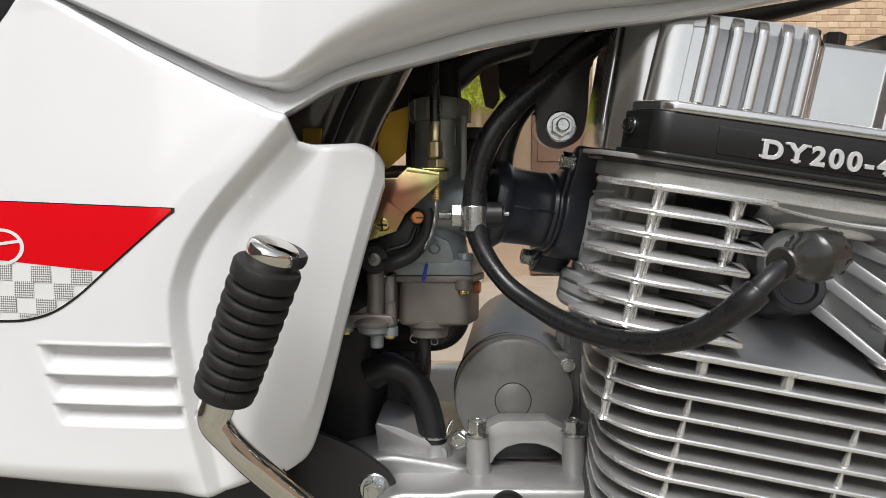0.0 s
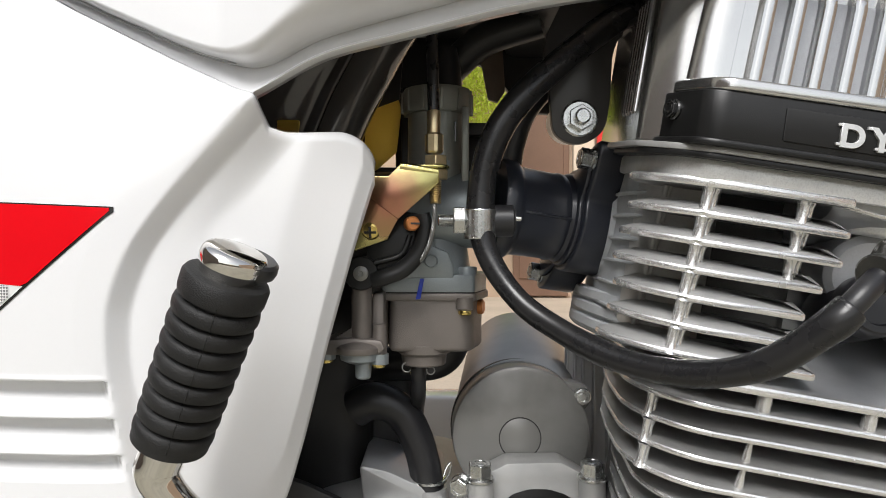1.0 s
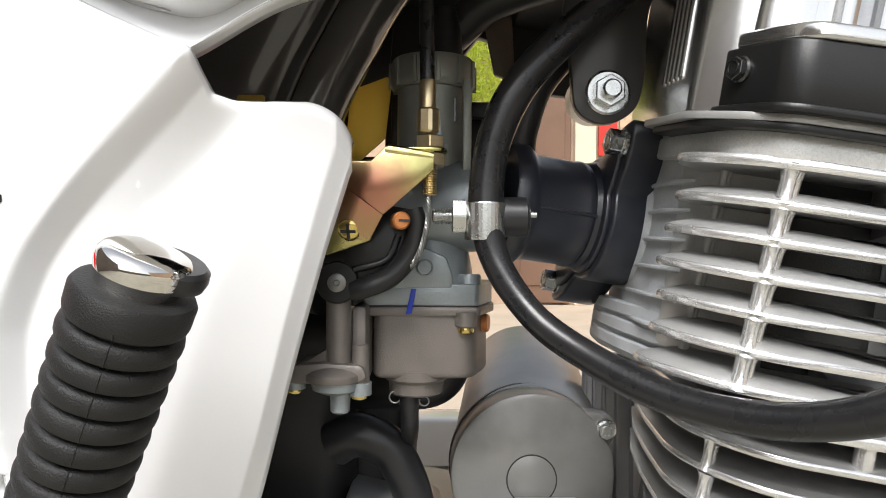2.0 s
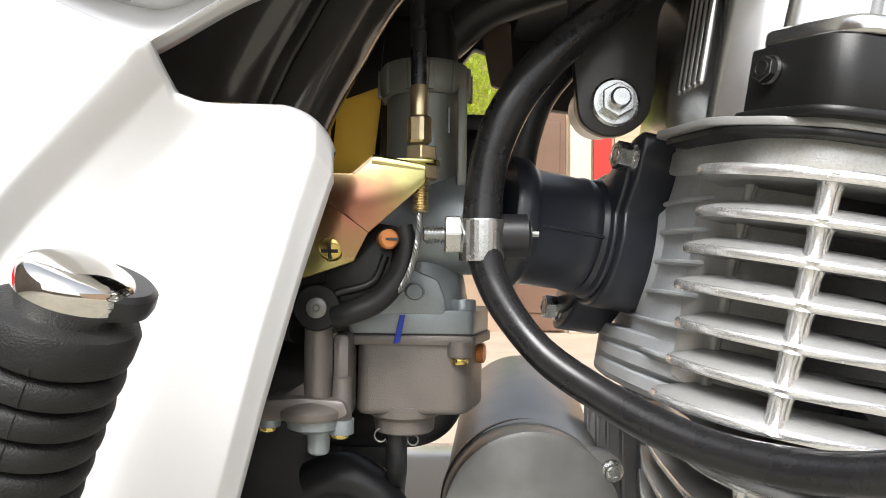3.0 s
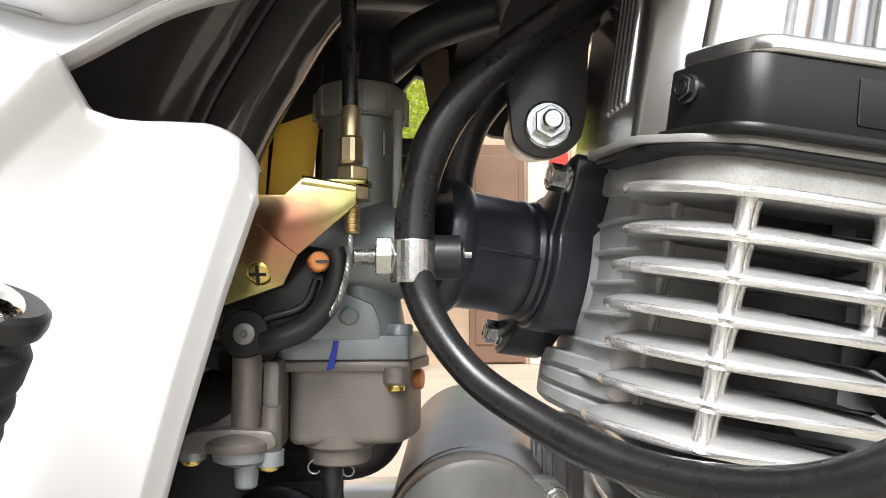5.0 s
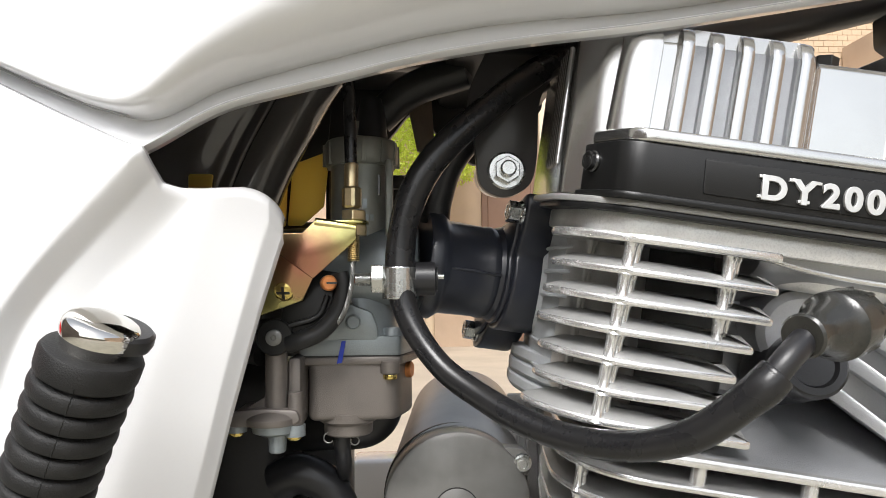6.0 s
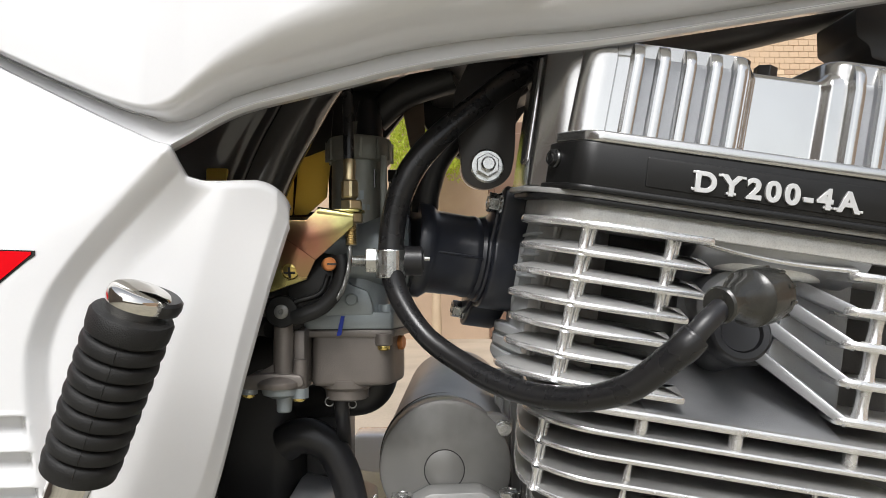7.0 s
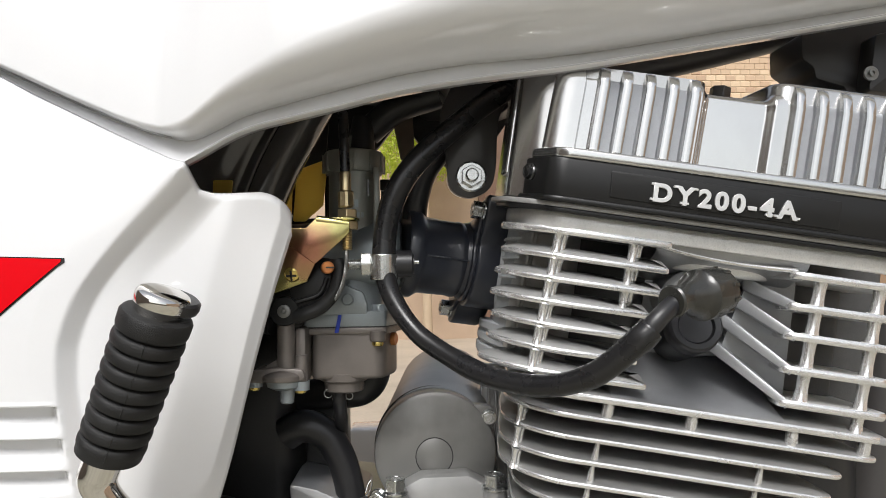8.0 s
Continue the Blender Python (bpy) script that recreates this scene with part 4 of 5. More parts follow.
total = sum(g[3] for g in glyphs) + gap_w * (len(glyphs) - 1)
squeeze, at_u = 0.0716 / total, -0.0076
for ch, bm, x0, width in glyphs:
    part("letter", bm, M_LETTER, cover, "", ENG @ Matrix.Translation((at_u, -0.0088, 0.0356)) @ Matrix.Rotation(radians(90), 4, "X") @ Matrix.Diagonal((squeeze, 1, 1, 1)) @ Matrix.Translation((-x0, 0, 0)), smooth=0)
    at_u += (width + gap_w) * squeeze
part("cover_bolt", hex_bolt(0.0104, 0.0110, 0.0090), M_BLACK, cover, "dark hexagon cover bolt", ENG @ Matrix.Translation((0.0390, 0.050, 0.1060)), smooth=25)
part("bolt_ledge", prism(rounded(mmo((24, 38), (66, 38), (66, 100), (24, 100)), 0.004), 0.0990, 0.1064, 0.0020, 2, axis="z"), M_DULL, cover, "black ledge under the bolt", ENG)
part("tappet_cover", lathe([(0, 0), (0.026, 0), (0.026, 0.004), (0.022, 0.006), (0, 0.006)], ENG @ Matrix.Translation((0.060, 0.085, 0.1060)), 36), M_BLACK, cover, "black tappet cap")

# plug cap and lead
CAP0, CAP1 = Vector((0.1535, 0.2965, 0.5868)), Vector((0.2010, 0.3255, 0.5933))
CAP_SIZE = Matrix.Diagonal((0.92, 0.92, 0.90, 1))
cap_part = part("plug_cap", lathe([(0, 0), (0.0074, 0), (0.0082, 0.0010), (0.0082, 0.0026), (0.0070, 0.0034), (0.0068, 0.0090), (0.0076, 0.0110), (0.0106, 0.0190), (0.0122, 0.0222), (0.0132, 0.0230), (0.0134, 0.0240), (0.0134, 0.0340), (0.0122, 0.0350), (0.0124, 0.0365), (0.0122, 0.0410), (0.0104, 0.0430), (0, 0.0430)], along(CAP0, CAP1) @ CAP_SIZE, 44), M_CAPRUB, bike, "dark grey rubber spark plug cap")
part("cap_boot", lathe([(0, 0.002), (0.0085, 0.002), (0.0095, 0), (0.0122, 0), (0.0134, 0.0012), (0.0138, 0.004), (0.0138, 0.012), (0.0130, 0.014), (0.0130, 0.017), (0.0138, 0.019), (0.0134, 0.045), (0, 0.045)], along((0.1835, 0.3380, 0.5730), (0.1885, 0.378, 0.5635)), 40), M_RUBBER, cap_part, "black rubber boot over the plug")
for k in range(10):
    a = 2 * math.pi * k / 10
    part("cap_rib", box(-0.0010, 0.0010, 0.0112, 0.0130, 0.0362, 0.0415, 0.0003), M_CAPRUB, cap_part, m=along(CAP0, CAP1) @ CAP_SIZE @ Matrix.Rotation(a, 4, "Z"))
lead = [(0.108, 0.420, 0.722), (0.094, 0.416, 0.716), (0.062, 0.405, 0.690), (0.038, 0.400, 0.666), (0.0255, 0.400, 0.643), (0.0212, 0.400, 0.616), (0.0245, 0.396, 0.592), (0.0385, 0.386, 0.570), (0.0570, 0.372, 0.5565), (0.0780, 0.352, 0.5470), (0.1005, 0.328, 0.5455), (0.1200, 0.308, 0.5530), (0.1362, 0.296, 0.5682), (0.1435, 0.294, 0.5755)]
hose = part("plug_lead", sweep(lead, lambda s: 0.0072 - 0.0015 * float(step(0.40, 0.47, s)) + 0.00014 * math.sin(31 * s) + 0.00010 * math.sin(67 * s + 1) + 0.0007 * float(step(0.86, 0.96, s)) - (0.0005 if s > 0.995 else 0), 22, 10), M_HOSE, bike, "thick black sleeved spark plug lead")
part("lead_core", sweep([(0.1385, 0.2950, 0.5700), (0.1465, 0.2940, 0.5795), (0.1570, 0.2985, 0.5870)], 0.0044, 18, 8), M_RUBBER, hose, "bare black lead at the cap")

# lead clamp on the manifold, its nut and stud
clamp = part("lead_clamp", prism(rounded([(0.0125, 0.5985), (0.0290, 0.5990), (0.0290, 0.6140), (0.0120, 0.6135)], 0.0015), 0.3905, 0.4085, 0.0), M_STEEL, bike)
clamp.data.clear_geometry()
band = lathe([(0.0071, -0.0075), (0.0082, -0.0075), (0.0084, -0.007), (0.0084, 0.007), (0.0082, 0.0075), (0.0071, 0.0075)], Matrix.Translation((0.0210, 0.400, 0.6065)), 32)
band.to_mesh(clamp.data)
band.free()
clamp.data.materials.clear()
clamp.data.materials.append(M_STEEL)
tagged(clamp, "zinc plated band clamp holding the lead")
part("clamp_nut", hex_prism(0.0132, 0.0060), M_STEEL, clamp, "zinc hexagon nut", Matrix.Translation((0.0135, 0.402, 0.6085)) @ Matrix.Rotation(radians(-90), 4, "Y"), smooth=25)
stud = [(0, 0)]
for k in range(8):
    stud += [(0.0025, k * 0.00125), (0.0034, k * 0.00125 + 0.0006)]
stud += [(0.0021, 0.0100), (0, 0.0100)]
part("clamp_stud", lathe(stud, Matrix.Translation((0.0095, 0.402, 0.6085)) @ Matrix.Rotation(radians(-90), 4, "Y"), 18), M_STEEL, clamp, "threaded stud")
part("clamp_lug", join(rod((0.0270, 0.404, 0.6085), (0.0385, 0.404, 0.6085), 0.0082, chamfer=0.0008, steps=32), rod((0.0380, 0.404, 0.6085), (0.0392, 0.404, 0.6085), 0.0060, steps=24), box(0.0290, 0.0370, 0.404, 0.430, 0.6020, 0.6150, 0.002)), M_RUBBER, clamp, "black rubber clamp lug")
part("clamp_screw_end", rod((0.038, 0.403, 0.6095), (0.0422, 0.403, 0.6095), 0.0013), M_STEEL, clamp)

# inlet manifold and its flange
man = part("inlet_manifold", join(
    lathe([(0, 0), (0.0290, 0), (0.0300, 0.002), (0.0300, 0.008), (0.0285, 0.010), (0.0262, 0.013), (0.0256, 0.034), (0.0262, 0.036), (0.0262, 0.038), (0.0254, 0.040), (0.0262, 0.042), (0.0272, 0.045), (0.0282, 0.054), (0, 0.054)], along((0.0310, 0.4530, 0.6180), (0.0840, 0.4640, 0.6105)), 56),
    sweep([(0.045, 0.4296, 0.6150), (0.066, 0.4335, 0.6120), (0.075, 0.4355, 0.6105)], 0.0008, 8, 4),
), M_MANIFOLD, bike, "black rubber inlet manifold")


YAW = Matrix.Translation((-0.0930, 0.118, 0)) @ Matrix.Rotation(radians(13), 4, "Z") @ Matrix.Translation((0.0930, -0.118, 0))
STAND = ENG @ YAW @ Matrix(((0, 0, 1, 0), (1, 0, 0, 0), (0, 1, 0, 0), (0, 0, 0, 1)))


def lobed(circles, steps=96, blur=3):
    """The waisted outline round a middle circle and its lobes (v, w, radius)."""
    cv, cw, cr = circles[0]
    reach = []
    for k in range(steps):
        d = (math.cos(2 * math.pi * k / steps), math.sin(2 * math.pi * k / steps))
        best = cr
        for v, w, r in circles[1:]:
            along_ray = (v - cv) * d[0] + (w - cw) * d[1]
            off = abs((v - cv) * d[1] - (w - cw) * d[0])
            if along_ray > 0 and off < r:
                best = max(best, along_ray + math.sqrt(r * r - off * off))
        reach.append(best)
    soft = [sum(reach[(k + j) % steps] for j in range(-blur, blur + 1)) / (2 * blur + 1) for k in range(steps)]
    return [(cv + soft[k] * math.cos(2 * math.pi * k / steps), cw + soft[k] * math.sin(2 * math.pi * k / steps)) for k in range(steps)]


flange_line = lobed([(0.118, -0.004, 0.0305), (0.0890, 0.0320, 0.0120), (0.1480, -0.0400, 0.0125)])
part("manifold_flange", prism(flange_line, -0.0950, -0.0725, 0.0030, 3, axis="z"), M_MANIFOLD, man, "oval black rubber flange", STAND)
part("flange_rib", prism(lobed([(0.118, -0.004, 0.0275), (0.0930, 0.0255, 0.0090), (0.1430, -0.0345, 0.0095)]), -0.0975, -0.0945, 0.0012, 2, axis="z"), M_MANIFOLD, man, "", STAND)
for v, w in ((0.0885, 0.0295), (0.1480, -0.0385)):
    part("flange_bolt", hex_bolt(0.0104, 0.0080, 0.0066), M_STEEL, man, "zinc hexagon bolt", ENG @ YAW @ Matrix.Translation((-0.0952, v, w)) @ Matrix.Rotation(radians(-90), 4, "Y") @ Matrix.Rotation(radians(15), 4, "Z"), smooth=25)

# hanger plate with its nut
plate = prism(rounded([(0.0625, 0.6560), (0.0760, 0.6500), (0.0905, 0.6570), (0.0935, 0.6720), (0.0950, 0.7060), (0.1150, 0.7300), (0.0700, 0.7350), (0.0560, 0.7060), (0.0600, 0.6850)], [0.010, 0.010, 0.010, 0.006, 0.010, 0.004, 0.004, 0.01, 0.008]), 0.4270, 0.4330, 0.0008)
hanger = part("engine_hanger", plate, M_BLACK, bike, "black painted steel engine hanger plate")
part("hanger_nut", hex_bolt(0.0125, 0.0065, 0.0100, 0.0042), M_STEEL, hanger, "zinc flange nut on a stud", along((0.0768, 0.4270, 0.6650), (0.0768, 0.40, 0.6650)), smooth=25)
part("hanger_lug", rod((0.0742, 0.4345, 0.6662), (0.0742, 0.450, 0.6662), 0.0122, chamfer=0.002), M_BAND, hanger, "cast lug behind the plate")

# ---- carburettor ----
CX, CY = -0.001, 0.458
def carb_plan(grow):
    """Plan of the carburettor's flange, its front corner cut off at the engine's side."""
    return rounded([(-0.0320 - grow, 0.4380 - grow), (0.0203 + grow * 0.7, 0.4380 - grow), (0.0290 + grow, 0.4660 - grow), (0.0290 + grow, 0.4830), (-0.0320 - grow, 0.4830)], [0.002, 0.0025, 0.0025, 0.001, 0.001])


carb = part("carburettor", join(
    prism(carb_plan(0.0004), 0.5688, 0.5790, 0.0022, 3, axis="z"),
    lathe([(0, 0.578), (0.0210, 0.578), (0.0190, 0.590), (0.0165, 0.602), (0.0165, 0.640), (0, 0.640)], Matrix.Translation((CX, CY, 0)), 36),
    rod((-0.030, 0.458, 0.6140), (0.032, 0.4535, 0.6170), 0.0215, 0.0228, chamfer=0.002, steps=40),
    prism(rounded([(-0.020, 0.577), (0.009, 0.577), (0.009, 0.583), (0.006, 0.5915), (-0.010, 0.598), (-0.020, 0.598)], 0.002), 0.4370, 0.470, 0.0012),
    box(-0.0250, 0.0050, 0.440, 0.470, 0.578, 0.600, 0.006),
), M_CARB, bike, "grey zinc carburettor with gold screws")
part("body_boss_ring", lathe([(0, 0), (0.0042, 0), (0.0042, 0.0010), (0.0034, 0.0014), (0.0031, 0.0008), (0, 0.0008)], along((-0.0040, 0.4375, 0.5865), (-0.0040, 0.43, 0.5865)), 24), M_CARB, carb)
part("socket_screw_post", lathe([(0, 0), (0.0056, 0), (0.0056, 0.009), (0.0050, 0.0098), (0.0034, 0.0098), (0.0030, 0.0088), (0, 0.0088)], Matrix.Translation((0.0168, 0.4440, 0.5735)), 24), M_CARB, carb)
chamber = part("slide_chamber", join(
    lathe([(0, 0.600), (0.0172, 0.600), (0.0172, 0.676), (0, 0.676)], Matrix.Translation((CX, CY, 0)), 44),
    box(0.0130, 0.0172, 0.4385, 0.4440, 0.610, 0.674, 0.001),
), M_TUBE, carb, "grey cast slide chamber")
cap_rows = [(0, 0.6720), (0.0190, 0.6720), (0.0203, 0.6735), (0.0206, 0.6760), (0.0206, 0.6845), (0.0196, 0.6865), (0.0120, 0.6880), (0.0060, 0.6900), (0.0060, 0.6980), (0, 0.6980)]
slide_cap = part("chamber_cap", lathe(cap_rows, Matrix.Translation((CX, CY, 0)), 44), M_TUBE, carb, "notched round screw cap")
for k in range(12):
    a = math.pi * 2 * k / 12 + 0.12
    notch = prism(rounded([(-0.0012, 0.6725), (0.0012, 0.6725), (0.0008, 0.6850), (-0.0008, 0.6850)], 0.0006), -0.0010, 0.0008, 0.0002)
    part("cap_rib", notch, M_TUBE, carb, m=Matrix.Translation((CX, CY, 0)) @ Matrix.Rotation(a, 4, "Z") @ Matrix.Translation((0, -0.0206, 0)))
part("ink_mark", box(0.0086, 0.0094, 0.4412, 0.4440, 0.6550, 0.6660), M_INK, carb, "short black pen mark", Matrix.Translation((0.0005, 0.0015, 0)))
for row, (z0, n, wid, gap) in enumerate(((0.6500, 3, 0.0024, 0.0036), (0.6425, 7, 0.0018, 0.0028))):
    for k in range(n):
        ang = -0.15 + (k - 0.5) * gap / 0.0172 + row * -0.35
        part("cast_mark", box(-wid / 2, wid / 2, -0.0004, 0.0004, z0 - 0.0016 - 0.001 * (1 - row), z0 + 0.0016 + 0.001 * (1 - row)), M_CARB, carb, m=Matrix.Translation((CX, CY, 0)) @ Matrix.Rotation(ang, 4, "Z") @ Matrix.Translation((0, -0.0172, 0)))
bowl = part("float_bowl", join(
    prism(rounded([(-0.0280, 0.4386), (0.0188, 0.4386), (0.0268, 0.4640), (0.0268, 0.4800), (-0.0280, 0.4800)], [0.006, 0.008, 0.006, 0.004, 0.006], 6), 0.5348, 0.5765, 0.0075, 5, axis="z"),
    prism(carb_plan(0.0014), 0.5642, 0.5684, 0.0012, 2, axis="z"),
    lathe([(0, 0), (0.0120, 0), (0.0130, 0.0008), (0.0134, 0.0060), (0.0160, 0.0078), (0.0164, 0.0125), (0, 0.0125)], Matrix.Translation((-0.0080, 0.4540, 0.5255)), 36),
    lathe([(0, 0.5588), (0.0040, 0.5588), (0.0052, 0.5598), (0.0054, 0.5660), (0, 0.5660)], Matrix.Translation((0.0152, 0.4392, 0)), 24),
    box(-0.0345, -0.0285, 0.4380, 0.4700, 0.5360, 0.5670, 0.002),
), M_BOWL, carb, "brownish cast float bowl")
part("bowl_gasket", prism(carb_plan(0.0002), 0.5682, 0.5690, axis="z"), M_DULL, carb, "dark gasket line")
part("bowl_screw", lathe([(0, 0.5560), (0.0026, 0.5560), (0.0036, 0.5566), (0.0038, 0.5578), (0.0036, 0.5588), (0, 0.5588)], Matrix.Translation((0.0152, 0.4388, 0)), 24), M_SCREWGOLD, carb, "gold bowl screw")
part("drain_screw", rod((0.0200, 0.4570, 0.5592), (0.0270, 0.4548, 0.5592), 0.0044, chamfer=0.0006), M_COPPER, carb, "copper coloured drain screw")
part("blue_mark", prism([(-0.0100, 0.5768), (-0.0078, 0.5768), (-0.0098, 0.5655), (-0.0126, 0.5650)], 0.4355, 0.4364, 0.0002), M_BLUE, carb, "blue marker stroke")
for k in range(5):
    part("cast_digit", box(-0.0245 + k * 0.0042, -0.0228 + k * 0.0042, 0.4379, 0.4387, 0.5712, 0.5752, 0.0002), M_CARB, carb)
# fuel cock column on the side of the bowl
cock = part("enrichment_body", join(
    rod((-0.0410, 0.4240, 0.5420), (-0.0415, 0.4240, 0.5760), 0.0058, 0.0055, steps=24),
    prism(rounded([(-0.0640, 0.5405), (-0.0600, 0.5450), (-0.0470, 0.5460), (-0.0300, 0.5450), (-0.0280, 0.5395), (-0.0330, 0.5370), (-0.0620, 0.5370)], 0.002), 0.4160, 0.4420, 0.0012),
    lathe([(0, 0), (0.0125, 0), (0.0132, 0.0012), (0.0132, 0.0032), (0.0110, 0.0050), (0.0070, 0.0066), (0, 0.0066)], Matrix.Translation((-0.0430, 0.4230, 0.5375)), 32),
    rod((-0.0315, 0.4220, 0.5340), (-0.0315, 0.4220, 0.5530), 0.0042, 0.0036),
    box(-0.0360, -0.0290, 0.4240, 0.4500, 0.5340, 0.5700, 0.0025),
    prism(rounded([(-0.0560, 0.5450), (-0.0440, 0.5520), (-0.0440, 0.5450)], 0.0005), 0.4220, 0.4260, 0.0004),
), M_BOWL, carb, "brownish cast enrichment housing")
part("diaphragm_cover", join(
    lathe([(0, 0), (0.0060, 0), (0.0105, 0.002), (0.0112, 0.0055), (0, 0.0055)], Matrix.Translation((-0.0420, 0.4230, 0.5318)), 28),
    rod((-0.0402, 0.4220, 0.5235), (-0.0402, 0.4220, 0.5330), 0.0042, 0.0046, chamfer=0.0008),
    rod((-0.0600, 0.4220, 0.5340), (-0.0600, 0.4220, 0.5385), 0.0048), rod((-0.0315, 0.4220, 0.5315), (-0.0315, 0.4220, 0.5370), 0.0050),
), M_CARB, carb, "pale zinc diaphragm cover")
part("cover_screw", pan_screw(0.0036, 0.0026), (M_SCREWGOLD, M_DULL), carb, "gold cover screw", along((-0.0602, 0.4215, 0.5342), (-0.0602, 0.4205, 0.52)))
part("cover_screw", pan_screw(0.0036, 0.0026), (M_SCREWGOLD, M_DULL), carb, "gold cover screw", along((-0.0318, 0.4215, 0.5318), (-0.0318, 0.4205, 0.52)))
# cable bracket: a folded plate with the cable's adjuster in its ear
def facet(corners, thick):
    """A flat plate with its corners anywhere in space, given thickness away from the camera."""
    bm = bmesh.new()
    bm.faces.new([bm.verts.new(c) for c in corners])
    made = bmesh.ops.extrude_face_region(bm, geom=list(bm.faces))
    bmesh.ops.translate(bm, verts=[v for v in made["geom"] if isinstance(v, bmesh.types.BMVert)], vec=(0, thick, 0))
    bmesh.ops.recalc_face_normals(bm, faces=bm.faces)
    return bevel(bm, 0.0004, 2)


bracket = part("cable_bracket", join(
    facet([(-0.0560, 0.4120, 0.6170), (-0.0380, 0.4065, 0.6217), (-0.0208, 0.4065, 0.6092), (-0.0270, 0.4150, 0.5985), (-0.0530, 0.4180, 0.5895)], 0.0016),
    facet([(-0.0380, 0.4065, 0.6217), (-0.0390, 0.4062, 0.6312), (-0.0260, 0.4060, 0.6312), (-0.0205, 0.4058, 0.6366), (-0.0188, 0.4058, 0.6378), (-0.0010, 0.4056, 0.6350), (0.0002, 0.4056, 0.6335), (0.0002, 0.4058, 0.6280), (-0.0208, 0.4065, 0.6092)], 0.0016),
    sweep([(-0.0200, 0.4082, 0.6362), (-0.0100, 0.4082, 0.6348), (-0.0002, 0.4082, 0.6333)], 0.0027, 18, 4),
    prism(rounded([(-0.0190, 0.4068), (0.0010, 0.4066), (0.0052, 0.4090), (0.0060, 0.4170), (0.0010, 0.4210), (-0.0190, 0.4210)], 0.003), 0.6358, 0.6374, 0.0004, axis="z"),
), M_GOLD, bike, "iridescent yellow zinc throttle cable bracket")
part("bracket_screw", join(lathe([(0, 0), (0.0068, 0), (0.0070, 0.0008), (0, 0.0010)], None, 28), pan_screw(0.0052, 0.0032)), (M_SCREWGOLD, M_DULL), bracket, "gold cross-head screw with washer", along((-0.0355, 0.4135, 0.6035), (-0.0370, 0.3960, 0.5960)))
part("adjuster_nut", hex_prism(0.0112, 0.0050), M_BRASS, bracket, "brass lock nut", Matrix.Translation((-0.0016, 0.4125, 0.6376)), smooth=25)
part("lower_nut", hex_prism(0.0108, 0.0050), M_BRASS, bracket, "brass lower nut", Matrix.Translation((-0.0008, 0.4125, 0.6303)), smooth=25)
cable = part("throttle_cable", sweep([(-0.0028, 0.4110, 0.664), (-0.0034, 0.4112, 0.690), (-0.0042, 0.4125, 0.715), (-0.004, 0.418, 0.760)], 0.0031, 16, 6), M_HOSE, bike, "thin black throttle cable")
part("cable_ferrule", lathe([(0, 0.6540), (0.0034, 0.6540), (0.0036, 0.6650), (0.0031, 0.6660), (0, 0.6660)], Matrix.Translation((-0.0027, 0.4110, 0)), 20), M_BRASS, cable, "brass crimped ferrule")
part("adjuster_barrel", hex_prism(0.0092, 0.0105, 0.001), M_BRASS, cable, "brass hexagon adjuster", Matrix.Translation((-0.0025, 0.4110, 0.6436)) @ Matrix.Rotation(radians(12), 4, "Z"), smooth=25)
thread = [(0, 0)]
for k in range(14):
    thread += [(0.0026, k * 0.001), (0.0032, k * 0.001 + 0.0005)]
thread += [(0.0026, 0.014), (0, 0.014)]
part("adjuster_thread", lathe(thread, Matrix.Translation((-0.0016, 0.4110, 0.6175)), 18), M_BRASS, cable, "brass thread")
core = smooth_path([(-0.0018, 0.4105, 0.6180), (-0.0026, 0.4095, 0.6050), (-0.0060, 0.4100, 0.5930), (-0.0120, 0.4140, 0.5845)], 20)
strands = []
for turn in range(4):
    twist = [q + 0.0007 * Vector((math.cos(0.55 * k + turn * math.pi / 2), math.sin(0.55 * k + turn * math.pi / 2), 0)) for k, q in enumerate(core)]
    strands.append(sweep(twist, 0.00065, 6, 1))
part("inner_wire", join(*strands), M_WIRE, cable, "twisted steel inner wire")
# throttle quadrant
quad_pts = [(-0.0345, 0.4180, 0.5772), (-0.0280, 0.4165, 0.5790), (-0.0180, 0.4155, 0.5835), (-0.0100, 0.4150, 0.5930), (-0.0075, 0.4150, 0.6050), (-0.0090, 0.4150, 0.6120)]
quadrant = part("throttle_quadrant", join(sweep(quad_pts, 0.0052, 16, 8, 0.8), lathe([(0, 0), (0.0085, 0), (0.0092, 0.001), (0.0092, 0.006), (0.0085, 0.007), (0, 0.007)], along((-0.0410, 0.4230, 0.5805), (-0.0410, 0.4100, 0.5805)), 32), prism(rounded([(-0.0400, 0.5775), (-0.0180, 0.5825), (-0.0095, 0.5940), (-0.0080, 0.6120), (-0.0200, 0.6140), (-0.0360, 0.6040)], 0.003), 0.4185, 0.4245, 0.001), sweep([(-0.0340, 0.4175, 0.5860), (-0.0200, 0.4175, 0.5905), (-0.0150, 0.4175, 0.6010)], 0.0016, 10, 6)), M_SATIN, carb, "black throttle quadrant")
part("quadrant_pin", lathe([(0, 0), (0.0040, 0), (0.0040, 0.0016), (0.0030, 0.0022), (0.0014, 0.0022), (0.0010, 0.0016), (0, 0.0016)], along((-0.0410, 0.4162, 0.5805), (-0.0410, 0.4100, 0.5805)), 24), M_WIRE, carb, "steel pivot pin")
idle = part("idle_screw", rod((-0.0150, 0.4150, 0.6070), (-0.0130, 0.4080, 0.6070), 0.0038, chamfer=0.0008), M_COPPER, carb, "orange idle screw head")
part("slot", box(-0.0165, -0.0095, 0.4076, 0.4084, 0.6065, 0.6075), M_DULL, idle)
